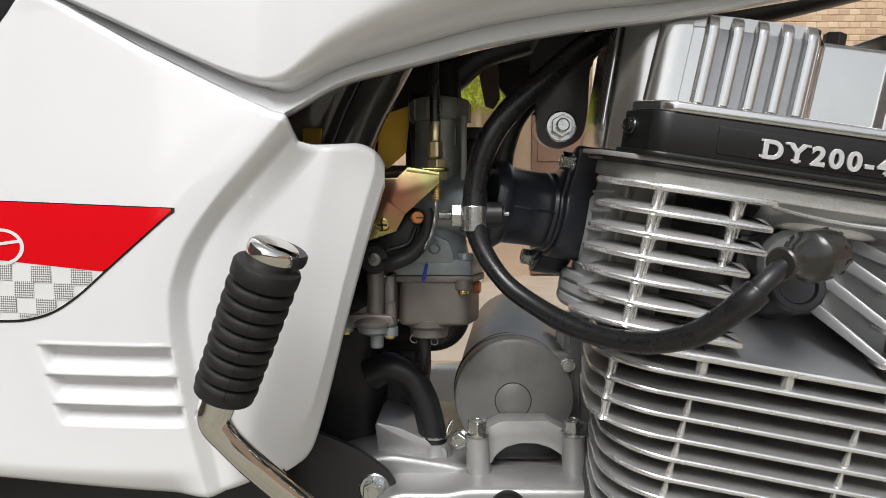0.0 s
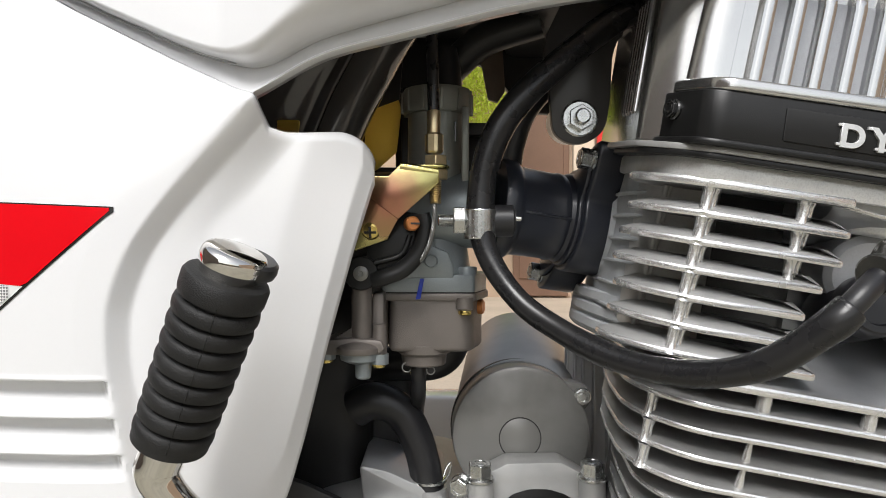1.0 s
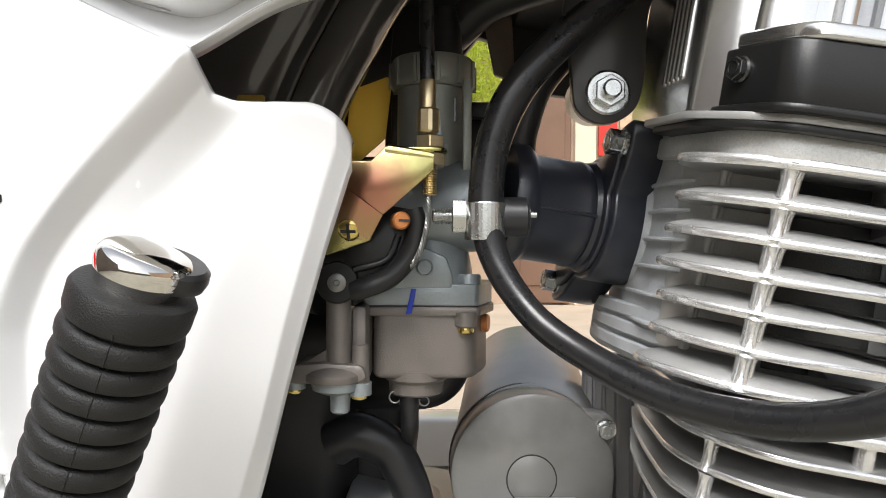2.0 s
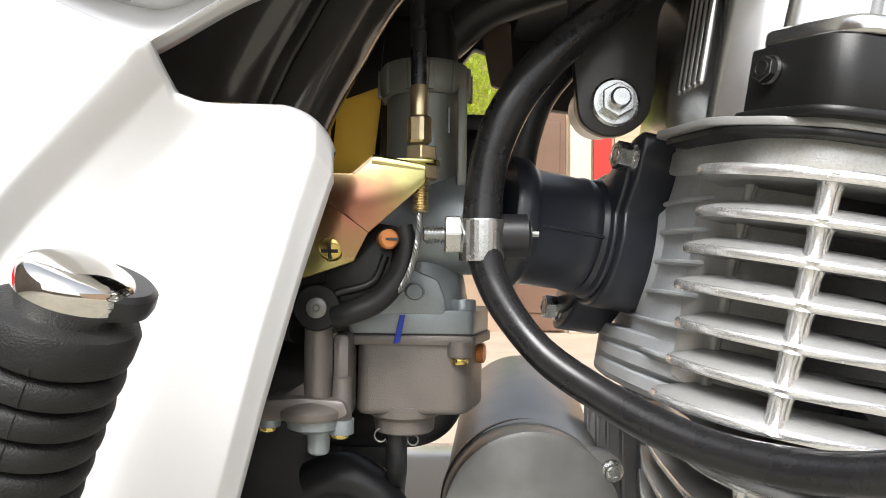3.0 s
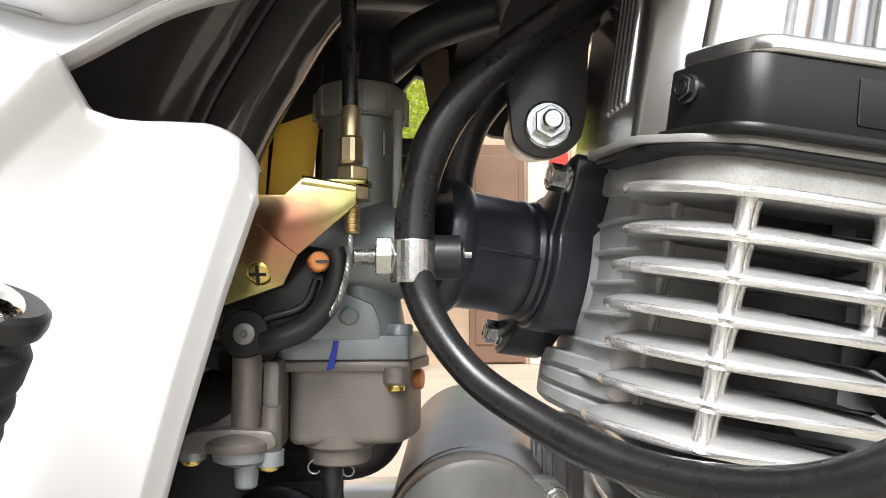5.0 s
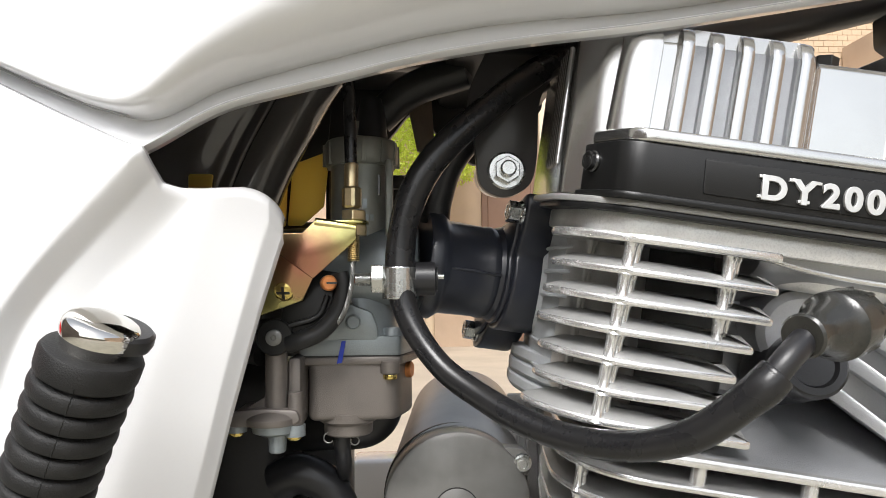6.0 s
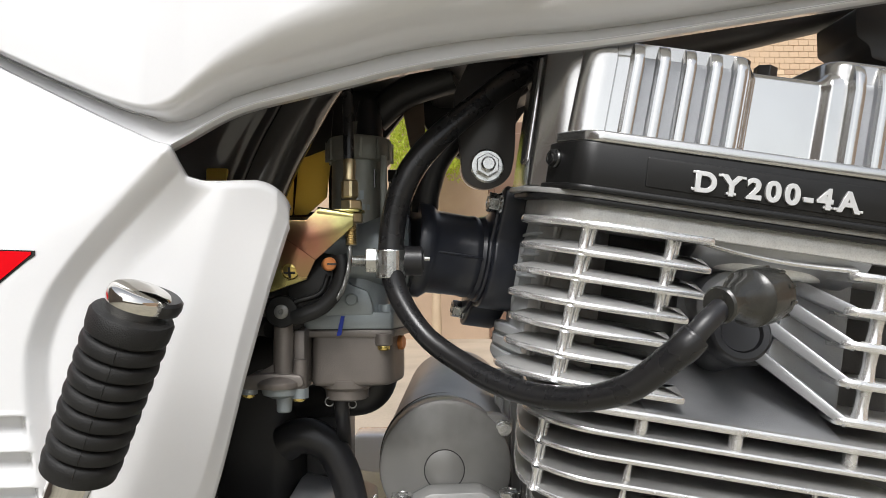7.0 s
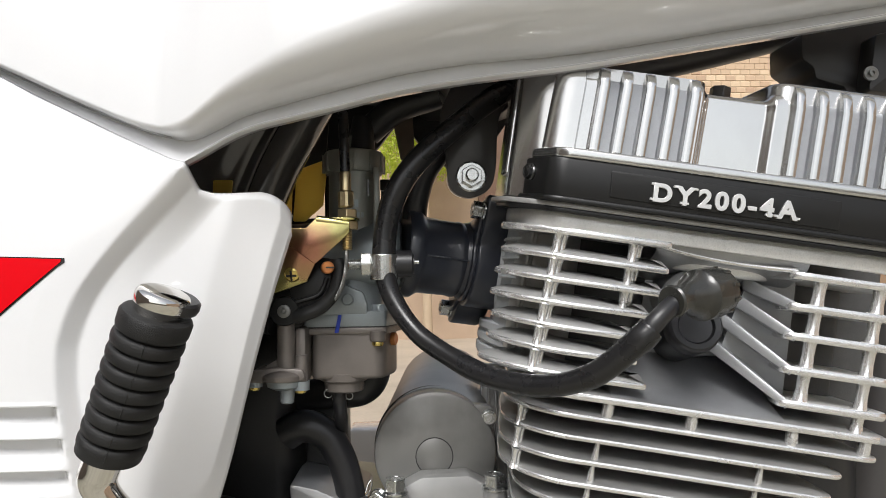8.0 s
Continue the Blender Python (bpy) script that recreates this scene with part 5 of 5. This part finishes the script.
spring = [(-0.0130 + 0.0085 * t / 40, 0.4150 + 0.0030 * math.cos(t * 0.9), 0.6078 + 0.0030 * math.sin(t * 0.9)) for t in range(41)]
part("idle_spring", sweep(spring, 0.0006, 6, 2), M_STEEL, carb, "small steel spring")
# drain tube and wire clip under the bowl
part("drain_tube", sweep([(-0.0110, 0.4520, 0.5270), (-0.0112, 0.4530, 0.5180), (-0.0116, 0.4680, 0.5040), (-0.0130, 0.4900, 0.4900), (-0.0145, 0.5100, 0.4700)], 0.0046, 14, 6), M_RUBBER, carb, "black drain tube")
wire_ring = lambda x, z, r, a0, a1: sweep([(x + r * math.cos(radians(a0 + (a1 - a0) * k / 8)), 0.4460 - 0.0002 * k, z + r * math.sin(radians(a0 + (a1 - a0) * k / 8))) for k in range(9)], 0.0004, 6, 3)
part("wire_clip", join(wire_ring(-0.0040, 0.5232, 0.0023, 160, 480), wire_ring(-0.0178, 0.5250, 0.0026, 100, 330), lathe([(0.0046, 0), (0.0050, 0), (0.0050, 0.0008), (0.0046, 0.0008)], Matrix.Translation((-0.0111, 0.4532, 0.5195)), 24)), M_WIRE, carb, "thin wire clip")

# ---- starter motor, crankcase and hoses ----
SC = Vector((0.0538, 0.485, 0.4738))
Y90 = Matrix.Rotation(radians(-90), 4, "X")
starter = part("starter_motor", join(
    lathe([(0, 0), (0.0405, 0), (0.0436, 0.0016), (0.0442, 0.004), (0.0442, 0.0200), (0.0436, 0.0210), (0, 0.0210)], Matrix.Translation(SC) @ Y90, 64),
    prism(rounded([(0.080, 0.5080), (0.0960, 0.5060), (0.1000, 0.4985), (0.0960, 0.4900), (0.080, 0.4800)], 0.005), 0.4880, 0.5000, 0.0012),
), M_STARTER, bike, "dark grey starter motor with round end cap")
part("end_cap_disc", lathe([(0, 0), (0.0128, 0), (0.0132, 0.0003), (0.0132, 0.0010), (0, 0.0010)], Matrix.Translation((0.0530, 0.4846, 0.4720)) @ Y90, 40), M_STARTER, starter)
part("end_cap_groove", lathe([(0.0132, 0), (0.0137, 0), (0.0137, 0.0008), (0.0132, 0.0008)], Matrix.Translation((0.0530, 0.4847, 0.4720)) @ Y90, 40), M_DULL, starter)
part("drum", lathe([(0, 0), (0.0436, 0), (0.0440, 0.0008), (0.0440, 0.150), (0, 0.150)], along((0.0542, 0.5060, 0.4752), (0.0542 + 0.11, 1.5060, 0.4752 + 0.105)), 64), M_DRUM, starter, "bare steel starter drum")
part("drum_seam", lathe([(0.0405, 0), (0.0450, 0), (0.0450, 0.0026), (0.0405, 0.0026)], Matrix.Translation((0.0540, 0.5058, 0.4745)) @ Y90, 64), M_DULL, starter, "dark seam behind the end cap")
strip = part("side_casting", box(0.0940, 0.1500, 0.545, 0.552, 0.380, 0.530, 0.001), M_CRADLE, starter, "ribbed grey casting beside the drum")
for x, front in ((0.0935, 0.541), (0.0990, 0.541), (0.1050, 0.541), (0.1130, 0.539), (0.1230, 0.537)):
    part("casting_rib", box(x, x + 0.0019, front, 0.547, 0.400, 0.526, 0.0005), M_CRADLE, strip)
part("lug_screw", hex_bolt(0.0080, 0.0045, 0.0056), M_STEEL, starter, "zinc socket screw", along((0.0930, 0.4878, 0.4985), (0.0920, 0.47, 0.4990)), smooth=25)
cradle = part("starter_cradle", join(
    prism(rounded([(0.0230, 0.4520), (0.0310, 0.4570), (0.0430, 0.4630), (0.0760, 0.4635), (0.0870, 0.4575), (0.0950, 0.4520), (0.0950, 0.4300), (0.0885, 0.4320), (0.0860, 0.4390), (0.0780, 0.4440), (0.0680, 0.4470), (0.0560, 0.4470), (0.0460, 0.4440), (0.0390, 0.4380), (0.0360, 0.4320), (0.0230, 0.4300)], 0.002), 0.4640, 0.4845, 0.0012),
    rod((0.0270, 0.4560, 0.4260), (0.0255, 0.4560, 0.4560), 0.0086, 0.0078, chamfer=0.0006),
    rod((0.0935, 0.4560, 0.4260), (0.0925, 0.4560, 0.4570), 0.0086, 0.0078, chamfer=0.0006),
), M_CRADLE, bike, "cast aluminium starter cradle")
# black plate paints the shade in the gap behind the cradle arch
part("shade_plate", prism(rounded([(0.0370, 0.4300), (0.0870, 0.4300), (0.0840, 0.4440), (0.0700, 0.4500), (0.0540, 0.4500), (0.0400, 0.4440)], 0.003), 0.4790, 0.4846, 0.0008), M_DULL, cradle, "dark plate standing in for the shaded gap under the starter")
part("cradle_bolt", hex_bolt(0.0128, 0.0100, 0.0088), M_STEEL, cradle, "zinc flange bolt", along((0.0255, 0.4560, 0.4560), (0.0255, 0.4560, 0.5)), smooth=25)
part("cradle_bolt", hex_bolt(0.0128, 0.0100, 0.0088), M_STEEL, cradle, "zinc flange bolt", along((0.0925, 0.4560, 0.4570), (0.0925, 0.4560, 0.5)), smooth=25)
part("side_bolt", hex_bolt(0.0100, 0.0070, 0.0066), M_STEEL, cradle, "zinc side bolt", along((0.0150, 0.4570, 0.4530), (0.0080, 0.4400, 0.4520)), smooth=25)
case = part("crankcase", join(
    prism(rounded([(-0.1400, 0.3400), (0.2200, 0.3000), (0.2200, 0.3950), (0.1200, 0.4180), (0.0900, 0.4270), (0.0300, 0.4270), (0.0100, 0.4330), (-0.0350, 0.4400), (-0.0700, 0.4350), (-0.1400, 0.4000)], 0.008), 0.4600, 0.6200, 0.006, 3),
    prism(rounded([(-0.0450, 0.3600), (0.2000, 0.3200), (0.2000, 0.3900), (0.1200, 0.4160), (0.1020, 0.4310), (0.0180, 0.4300), (0.0050, 0.4270), (-0.0300, 0.4270), (-0.0450, 0.4180)], 0.008), 0.4250, 0.4700, 0.010, 4),
    box(-0.1400, 0.2200, 0.4700, 0.6100, 0.0, 0.3500, 0.03),
    prism(rounded([(-0.0450, 0.4340), (0.0050, 0.4300), (0.0050, 0.4400), (-0.0300, 0.4560), (-0.0480, 0.4600)], 0.004), 0.4700, 0.5600, 0.004),
), M_CASE, bike, "grey cast aluminium crankcase")
part("breather_boss", lathe([(0, 0), (0.0130, 0), (0.0130, 0.006), (0.0118, 0.008), (0.0108, 0.016), (0, 0.016)], Matrix.Translation((-0.0045, 0.4800, 0.4270)), 32), M_CASE, case, "cast breather spigot")
part("filler_cap", join(rod((0.0450, 0.4350, 0.4140), (0.0450, 0.4150, 0.4190), 0.0140, 0.0120, chamfer=0.002), box(0.0300, 0.0600, 0.4080, 0.4210, 0.4180, 0.4250, 0.003)), M_SATIN, case, "black oil filler cap")
elbow = part("breather_hose", sweep([(-0.0515, 0.4840, 0.4915), (-0.0440, 0.4815, 0.4960), (-0.0345, 0.4800, 0.4965), (-0.0220, 0.4800, 0.4895), (-0.0128, 0.4800, 0.4730), (-0.0080, 0.4800, 0.4570), (-0.0055, 0.4800, 0.4420)], lambda s: 0.0120 - 0.0018 * min(1, s * 1.3), 24, 8), M_RUBBER, bike, "black rubber breather elbow hose")
part("spring_clip", join(lathe([(0.0100, 0), (0.0114, 0), (0.0114, 0.0014), (0.0100, 0.0014)], Matrix.Translation((-0.0050, 0.4800, 0.4470)), 32), sweep([(0.004, 0.4760, 0.4480), (0.0075, 0.4740, 0.4530), (0.0085, 0.4740, 0.4600), (0.0060, 0.4750, 0.4570), (0.0040, 0.4760, 0.4510)], 0.0006, 6, 6)), M_STEEL, elbow, "steel spring clip")
part("carrier_plate", prism(rounded([(-0.1200, 0.4640), (-0.0820, 0.4610), (-0.0530, 0.4480), (-0.0330, 0.4330), (-0.0260, 0.4150), (-0.0260, 0.3700), (-0.1200, 0.3700)], 0.008), 0.4420, 0.4480, 0.001), M_DULL, bike, "black footrest carrier plate")
part("carrier_bolt", hex_bolt(0.0135, 0.0080, 0.0105), M_STEEL, bike, "zinc flange bolt in the carrier plate", along((-0.0445, 0.4420, 0.4230), (-0.0445, 0.40, 0.4230)), smooth=25)

# ---- frame, air box and what hangs under the tank ----
spine = part("frame_tube", sweep([(0.075, 0.468, 0.796), (0.014, 0.468, 0.771), (-0.024, 0.468, 0.736), (-0.0480, 0.468, 0.6960), (-0.0620, 0.468, 0.6667), (-0.078, 0.468, 0.620), (-0.092, 0.468, 0.560), (-0.112, 0.468, 0.440)], 0.0175, 28, 8), M_GUSSET, bike, "black painted steel frame tube")
# pressed gusset: runs out of the tube in a soft fillet
mid_line = np.array([tuple(q) for q in smooth_path([(0.075, 0.468, 0.796), (0.014, 0.468, 0.771), (-0.024, 0.468, 0.736), (-0.0480, 0.468, 0.6960), (-0.0620, 0.468, 0.6667), (-0.078, 0.468, 0.620), (-0.092, 0.468, 0.560)], 8)])
run = np.concatenate([np.linspace(0.0060, 0.05, 48), np.linspace(0.055, 0.20, 16)])[:, None]
heading = np.gradient(mid_line, axis=0)
heading /= np.linalg.norm(heading, axis=1)[:, None]
swell = np.where(run < 0.0175, 0.468 - np.sqrt(np.clip(0.0176**2 - run**2, 0, 1)), 0.468)
plate_y = 0.4540 - 0.0030 * step(0.018, 0.034, run) + 0.010 * step(0.036, 0.11, run)
fillet = step(0.0080, 0.0180, run)
gus_y = (1 - fillet) * np.minimum(swell, 0.4590) + fillet * plate_y - 0.16 * (mid_line[:, 2][None] - 0.665) * step(0.010, 0.03, run)
sheet_mesh("gusset", mid_line[:, 0][None] + run * heading[:, 2][None], gus_y, mid_line[:, 2][None] - run * heading[:, 0][None], M_GUSSET, spine, "glossy black gusset plate", thick=0.003)
# tube added to keep the background dark beside the cylinder
part("dark_fill_tube", rod((0.186, 0.110, -0.330), (0.190, 0.110, 0.020), 0.0200, chamfer=0.002, steps=32), M_BLACK, spine, "black tube added to fill the dark beside the cylinder", ENG)
part("backbone", sweep([(-0.260, 0.470, 0.740), (-0.100, 0.470, 0.752), (0.060, 0.470, 0.757), (0.200, 0.470, 0.768), (0.420, 0.470, 0.815)], 0.0230, 24, 6), M_BLACK, spine, "black backbone tube")
part("second_tube", sweep([(0.100, 0.445, 0.722), (0.072, 0.446, 0.700), (0.050, 0.448, 0.676), (0.042, 0.450, 0.655), (0.040, 0.452, 0.640)], 0.0085, 18, 8), M_RUBBER, spine, "black vacuum hose behind the lead")
part("airbox", join(box(-0.300, -0.120, 0.425, 0.560, 0.440, 0.690, 0.02, 3), box(-0.090, -0.066, 0.440, 0.540, 0.560, 0.645, 0.008), rod((-0.070, 0.462, 0.6120), (-0.026, 0.459, 0.6140), 0.0250)), M_BLACK, bike, "black plastic air box")
# backdrop added to fill the dark under the tank, cut out round the openings
part("backdrop_plate", prism(rounded([(-0.2000, 0.5600), (-0.0600, 0.5600), (-0.0600, 0.6900), (-0.0280, 0.7020), (0.0050, 0.7000), (0.0130, 0.7080), (0.0260, 0.7250), (0.0380, 0.7210), (0.0520, 0.7020), (0.0700, 0.6900), (0.0900, 0.6880), (0.1200, 0.7300), (0.1200, 0.8000), (-0.2000, 0.8000)], 0.002), 0.5380, 0.5450, 0.001), M_DULL, bike, "dull black backdrop plate added behind the carburettor")
part("mudguard", join(box(-0.300, -0.045, 0.505, 0.600, 0.380, 0.560, 0.02, 3), box(-0.060, -0.016, 0.530, 0.600, 0.400, 0.506, 0.01, 3), box(-0.340, -0.100, 0.400, 0.500, 0.300, 0.452, 0.01, 2)), M_DULL, bike, "dull black plastic splash guard")
part("seat", join(box(-0.520, -0.238, 0.372, 0.560, 0.700, 0.800, 0.03, 4)), M_SEAT, bike, "black vinyl seat")
part("coupling_rod", rod((-0.070, 0.452, 0.5720), (-0.052, 0.440, 0.5700), 0.006), M_DULL, bike, "black linkage by the carburettor")
part("coil_box", join(box(-0.140, 0.050, 0.400, 0.540, 0.740, 0.800, 0.010), box(0.045, 0.120, 0.400, 0.540, 0.728, 0.800, 0.008), sweep([(0.008, 0.470, 0.704), (0.028, 0.466, 0.720), (0.060, 0.455, 0.728)], 0.010, 14, 6)), M_DULL, bike, "black parts in the shade under the tank")
part("carb_bolt_bar", join(box(0.016, 0.046, 0.478, 0.486, 0.664, 0.672, 0.001), box(0.016, 0.044, 0.492, 0.498, 0.600, 0.668, 0.002)), M_DULL, bike, "dark bracket behind the slide chamber")
part("slide_cap_boot", lathe([(0, 0.686), (0.0095, 0.686), (0.0085, 0.700), (0.0060, 0.712), (0, 0.712)], Matrix.Translation((0.0045, 0.458, 0)), 24), M_RUBBER, bike, "small black rubber cable boot")
part("tank_mount_tube", sweep([(0.110, 0.430, 0.722), (0.190, 0.430, 0.737), (0.294, 0.430, 0.762), (0.380, 0.430, 0.785)], 0.0100, 18, 6), M_BLACK, bike, "black tube under the tank")
front = part("coil_bracket", join(
    prism(rounded([(0.2930, 0.7450), (0.3750, 0.7600), (0.3850, 0.6980), (0.3210, 0.7030), (0.3190, 0.7120), (0.3010, 0.7170), (0.3000, 0.7240), (0.2930, 0.7290)], 0.002), 0.384, 0.420, 0.002),
    prism(rounded([(0.3250, 0.7060), (0.3310, 0.7400), (0.3850, 0.7500), (0.3850, 0.7000)], 0.002), 0.372, 0.386, 0.002),
), M_DULL, bike, "black plastic coil bracket", Matrix.Translation((-0.018, 0, 0)))
part("bracket_bolt", join(lathe([(0, 0), (0.0062, 0), (0.0062, 0.002), (0, 0.002)], None, 24), lathe([(0, 0), (0.0030, 0), (0.0030, 0.004), (0.0016, 0.0042), (0.0012, 0.003), (0, 0.003)], None, 20)), M_WIRE, front, "small steel socket bolt", along((0.3080, 0.3720, 0.7160), (0.3070, 0.30, 0.7160)) @ Matrix.Scale(0.7, 4))
# added filler, darkens the view past the ends of the barrel fins
part("dark_fill_pipe", sweep([(0.292, 0.440, 0.540), (0.300, 0.440, 0.460), (0.285, 0.440, 0.380)], 0.030, 18, 6), M_DULL, bike, "black tube added to fill the dark beyond the barrel fins")
# far side of the bike, seen through the gaps
# dark sheets added to keep the background out of the gaps
part("gap_filler", join(prism(rounded([(-0.0258, 0.5900), (-0.0120, 0.5900), (-0.0120, 0.7000), (-0.0240, 0.7000)], 0.001), 0.5035, 0.5065, 0.001), prism(rounded([(-0.0620, 0.6850), (-0.0470, 0.6845), (-0.0262, 0.6920), (-0.0240, 0.7200), (-0.0620, 0.7200)], 0.001), 0.5075, 0.5105, 0.001), box(-0.0800, -0.0270, 0.5075, 0.5105, 0.5900, 0.6470, 0.001)), M_DULL, bike, "dull black sheets added to close the gaps round the yellow part")
far = part("far_side_panel", prism(rounded([(-0.0500, 0.6440), (-0.0410, 0.6440), (-0.0275, 0.6560), (-0.0245, 0.6840), (-0.0262, 0.6905), (-0.0470, 0.6825)], 0.0012), 0.5000, 0.5022, 0.0005), M_YELLOW, bike, "yellow plastic part on the far side")
part("far_panel_edge", prism(rounded([(-0.0600, 0.6440), (-0.0520, 0.6440), (-0.0505, 0.6840), (-0.0600, 0.6860)], 0.0012), 0.5040, 0.5062, 0.0005), M_YELLOW, far)
# black strips added beside the yellow part so its surroundings stay dark
part("far_filler_strips", join(box(-0.0640, -0.0490, 0.530, 0.536, 0.560, 0.705, 0.001), box(-0.0300, -0.0100, 0.530, 0.536, 0.560, 0.705, 0.001), box(-0.0900, -0.0200, 0.531, 0.536, 0.560, 0.632, 0.001)), M_DULL, bike, "black strips added to darken the gaps on the far side")
part("side_tab", prism(rounded([(-0.0915, 0.6545), (-0.0800, 0.6545), (-0.0785, 0.6660), (-0.0915, 0.6660)], 0.0015), 0.4400, 0.4420, 0.0005), M_YELLOW, bike, "yellow plastic tab behind the side panel")
part("red_tab", prism(rounded([(-0.0915, 0.6450), (-0.0780, 0.6450), (-0.0780, 0.6560), (-0.0915, 0.6560)], 0.0015), 0.4380, 0.4398, 0.0005), M_REDPL, bike, "red plastic tab behind the side panel")
part("far_red_strip", prism(rounded([(-0.0720, 0.6400), (-0.0560, 0.6400), (-0.0560, 0.6900), (-0.0720, 0.6900)], 0.001), 0.5262, 0.5290, 0.0005), M_REDPL, far, "red strip")
part("brown_bracket", prism(rounded([(0.0250, 0.7180), (0.0400, 0.7180), (0.0415, 0.6920), (0.0370, 0.6850), (0.0310, 0.6870)], 0.001), 0.4800, 0.4840, 0.0008), M_BRONZE, bike, "brown steel bracket under the tank")
part("rubber_mount", sweep([(-0.0480, 0.5150, 0.5120), (-0.0250, 0.5100, 0.5160), (-0.0020, 0.5080, 0.5190), (0.0080, 0.5080, 0.5290), (0.0095, 0.5100, 0.5420)], lambda s: 0.0100 + 0.004 * math.sin(s * 3.0), 16, 8), M_DULL, bike, "black rubber mount behind the float bowl")
far_cover = part("far_white_cover", prism(rounded([(-0.0360, 0.3960), (0.0700, 0.3960), (0.0700, 0.4400), (-0.0300, 0.4400)], 0.006), 0.7300, 0.7700, 0.004, 3), M_WHITE, bike, "white plastic cover on the far side")
part("cover_lower_half", prism(rounded([(-0.0260, 0.3000), (0.0700, 0.3000), (0.0700, 0.3930), (-0.0160, 0.3930)], 0.006), 0.7330, 0.7670, 0.004, 3), M_WHITE, far_cover)

# ---- distance ----
def bush(name, x, y, z0, z1, wide, count, seed):
    rng = random.Random(seed)
    root = new(name)
    root.location = (x, y, 0)
    tagged(root, "sunlit lime green leafy bush before the wall", "bush")
    trunk = part("trunk", rod((x, y, 0), (x, y, z0 + 0.5 * (z1 - z0)), 0.05, 0.015), M_MORTAR, root)
    bm = bmesh.new()
    for _ in range(count):
        c = Vector((x + rng.uniform(-wide, wide), y + rng.gauss(0, 0.25), rng.uniform(z0, z1)))
        s = rng.uniform(0.012, 0.028)
        m = Euler((rng.uniform(0, 6.3), rng.uniform(0, 6.3), rng.uniform(0, 6.3))).to_matrix()
        pts = [(-s, 0, 0), (-0.3 * s, 0.42 * s, 0.1 * s), (s, 0, 0), (-0.3 * s, -0.42 * s, 0.1 * s)]
        bm.faces.new([bm.verts.new(c + m @ Vector(q)) for q in pts])
    part("crown", bm, M_LEAF, root, "lime green leaves", smooth=0, kind="stuff")


bush("bush", 0.22, 6.2, 1.62, 3.1, 0.42, 16000, 3)

# pale brick part of the wall
brick_mesh = None
bw, bh, gap = 0.105, 0.060, 0.006
wall_brick = tagged(part("wall_brick_bed", box(1.90, 6.60, 6.965, 6.998, 0.0, 3.6), M_MORTAR, None, smooth=0), "pale brick facing on the yard wall", "wall", kind="structure")
rest = []
count = 0
for r in range(int(3.6 / (bh + gap))):
    for c in range(int(4.7 / (bw + gap))):
        x = 1.90 + c * (bw + gap) + (0.5 * (bw + gap) if r % 2 else 0) + bw / 2
        z = r * (bh + gap) + bh / 2 + 0.004
        if x + bw / 2 > 6.6:
            continue
        if 2.6 < x < 4.4 and 1.9 < z < 2.9 and count < 300:
            if brick_mesh is None:
                b = box(-bw / 2, bw / 2, -0.02, 0.02, -bh / 2, bh / 2, 0.006, 1)
                brick_mesh = bpy.data.meshes.new("brick")
                b.to_mesh(brick_mesh)
                b.free()
                brick_mesh.materials.append(M_BRICK)
            ob = new("brick", brick_mesh)
            ob.parent = wall_brick
            ob.location = (x, 6.979 + random.uniform(-0.003, 0.003), z)
            count += 1
        else:
            rest.append((x, z))
bm = bmesh.new()
for x, z in rest:
    vs = [bm.verts.new((x + sx * bw / 2, y, z + sz * bh / 2)) for y in (6.959, 6.975) for sx, sz in ((-1, -1), (1, -1), (1, 1), (-1, 1))]
    for q in ((0, 1, 2, 3), (0, 1, 5, 4), (1, 2, 6, 5), (2, 3, 7, 6), (3, 0, 4, 7)):
        bm.faces.new([vs[i] for i in q])
part("brick_field", bm, M_BRICK, wall_brick, kind="stuff", smooth=0)
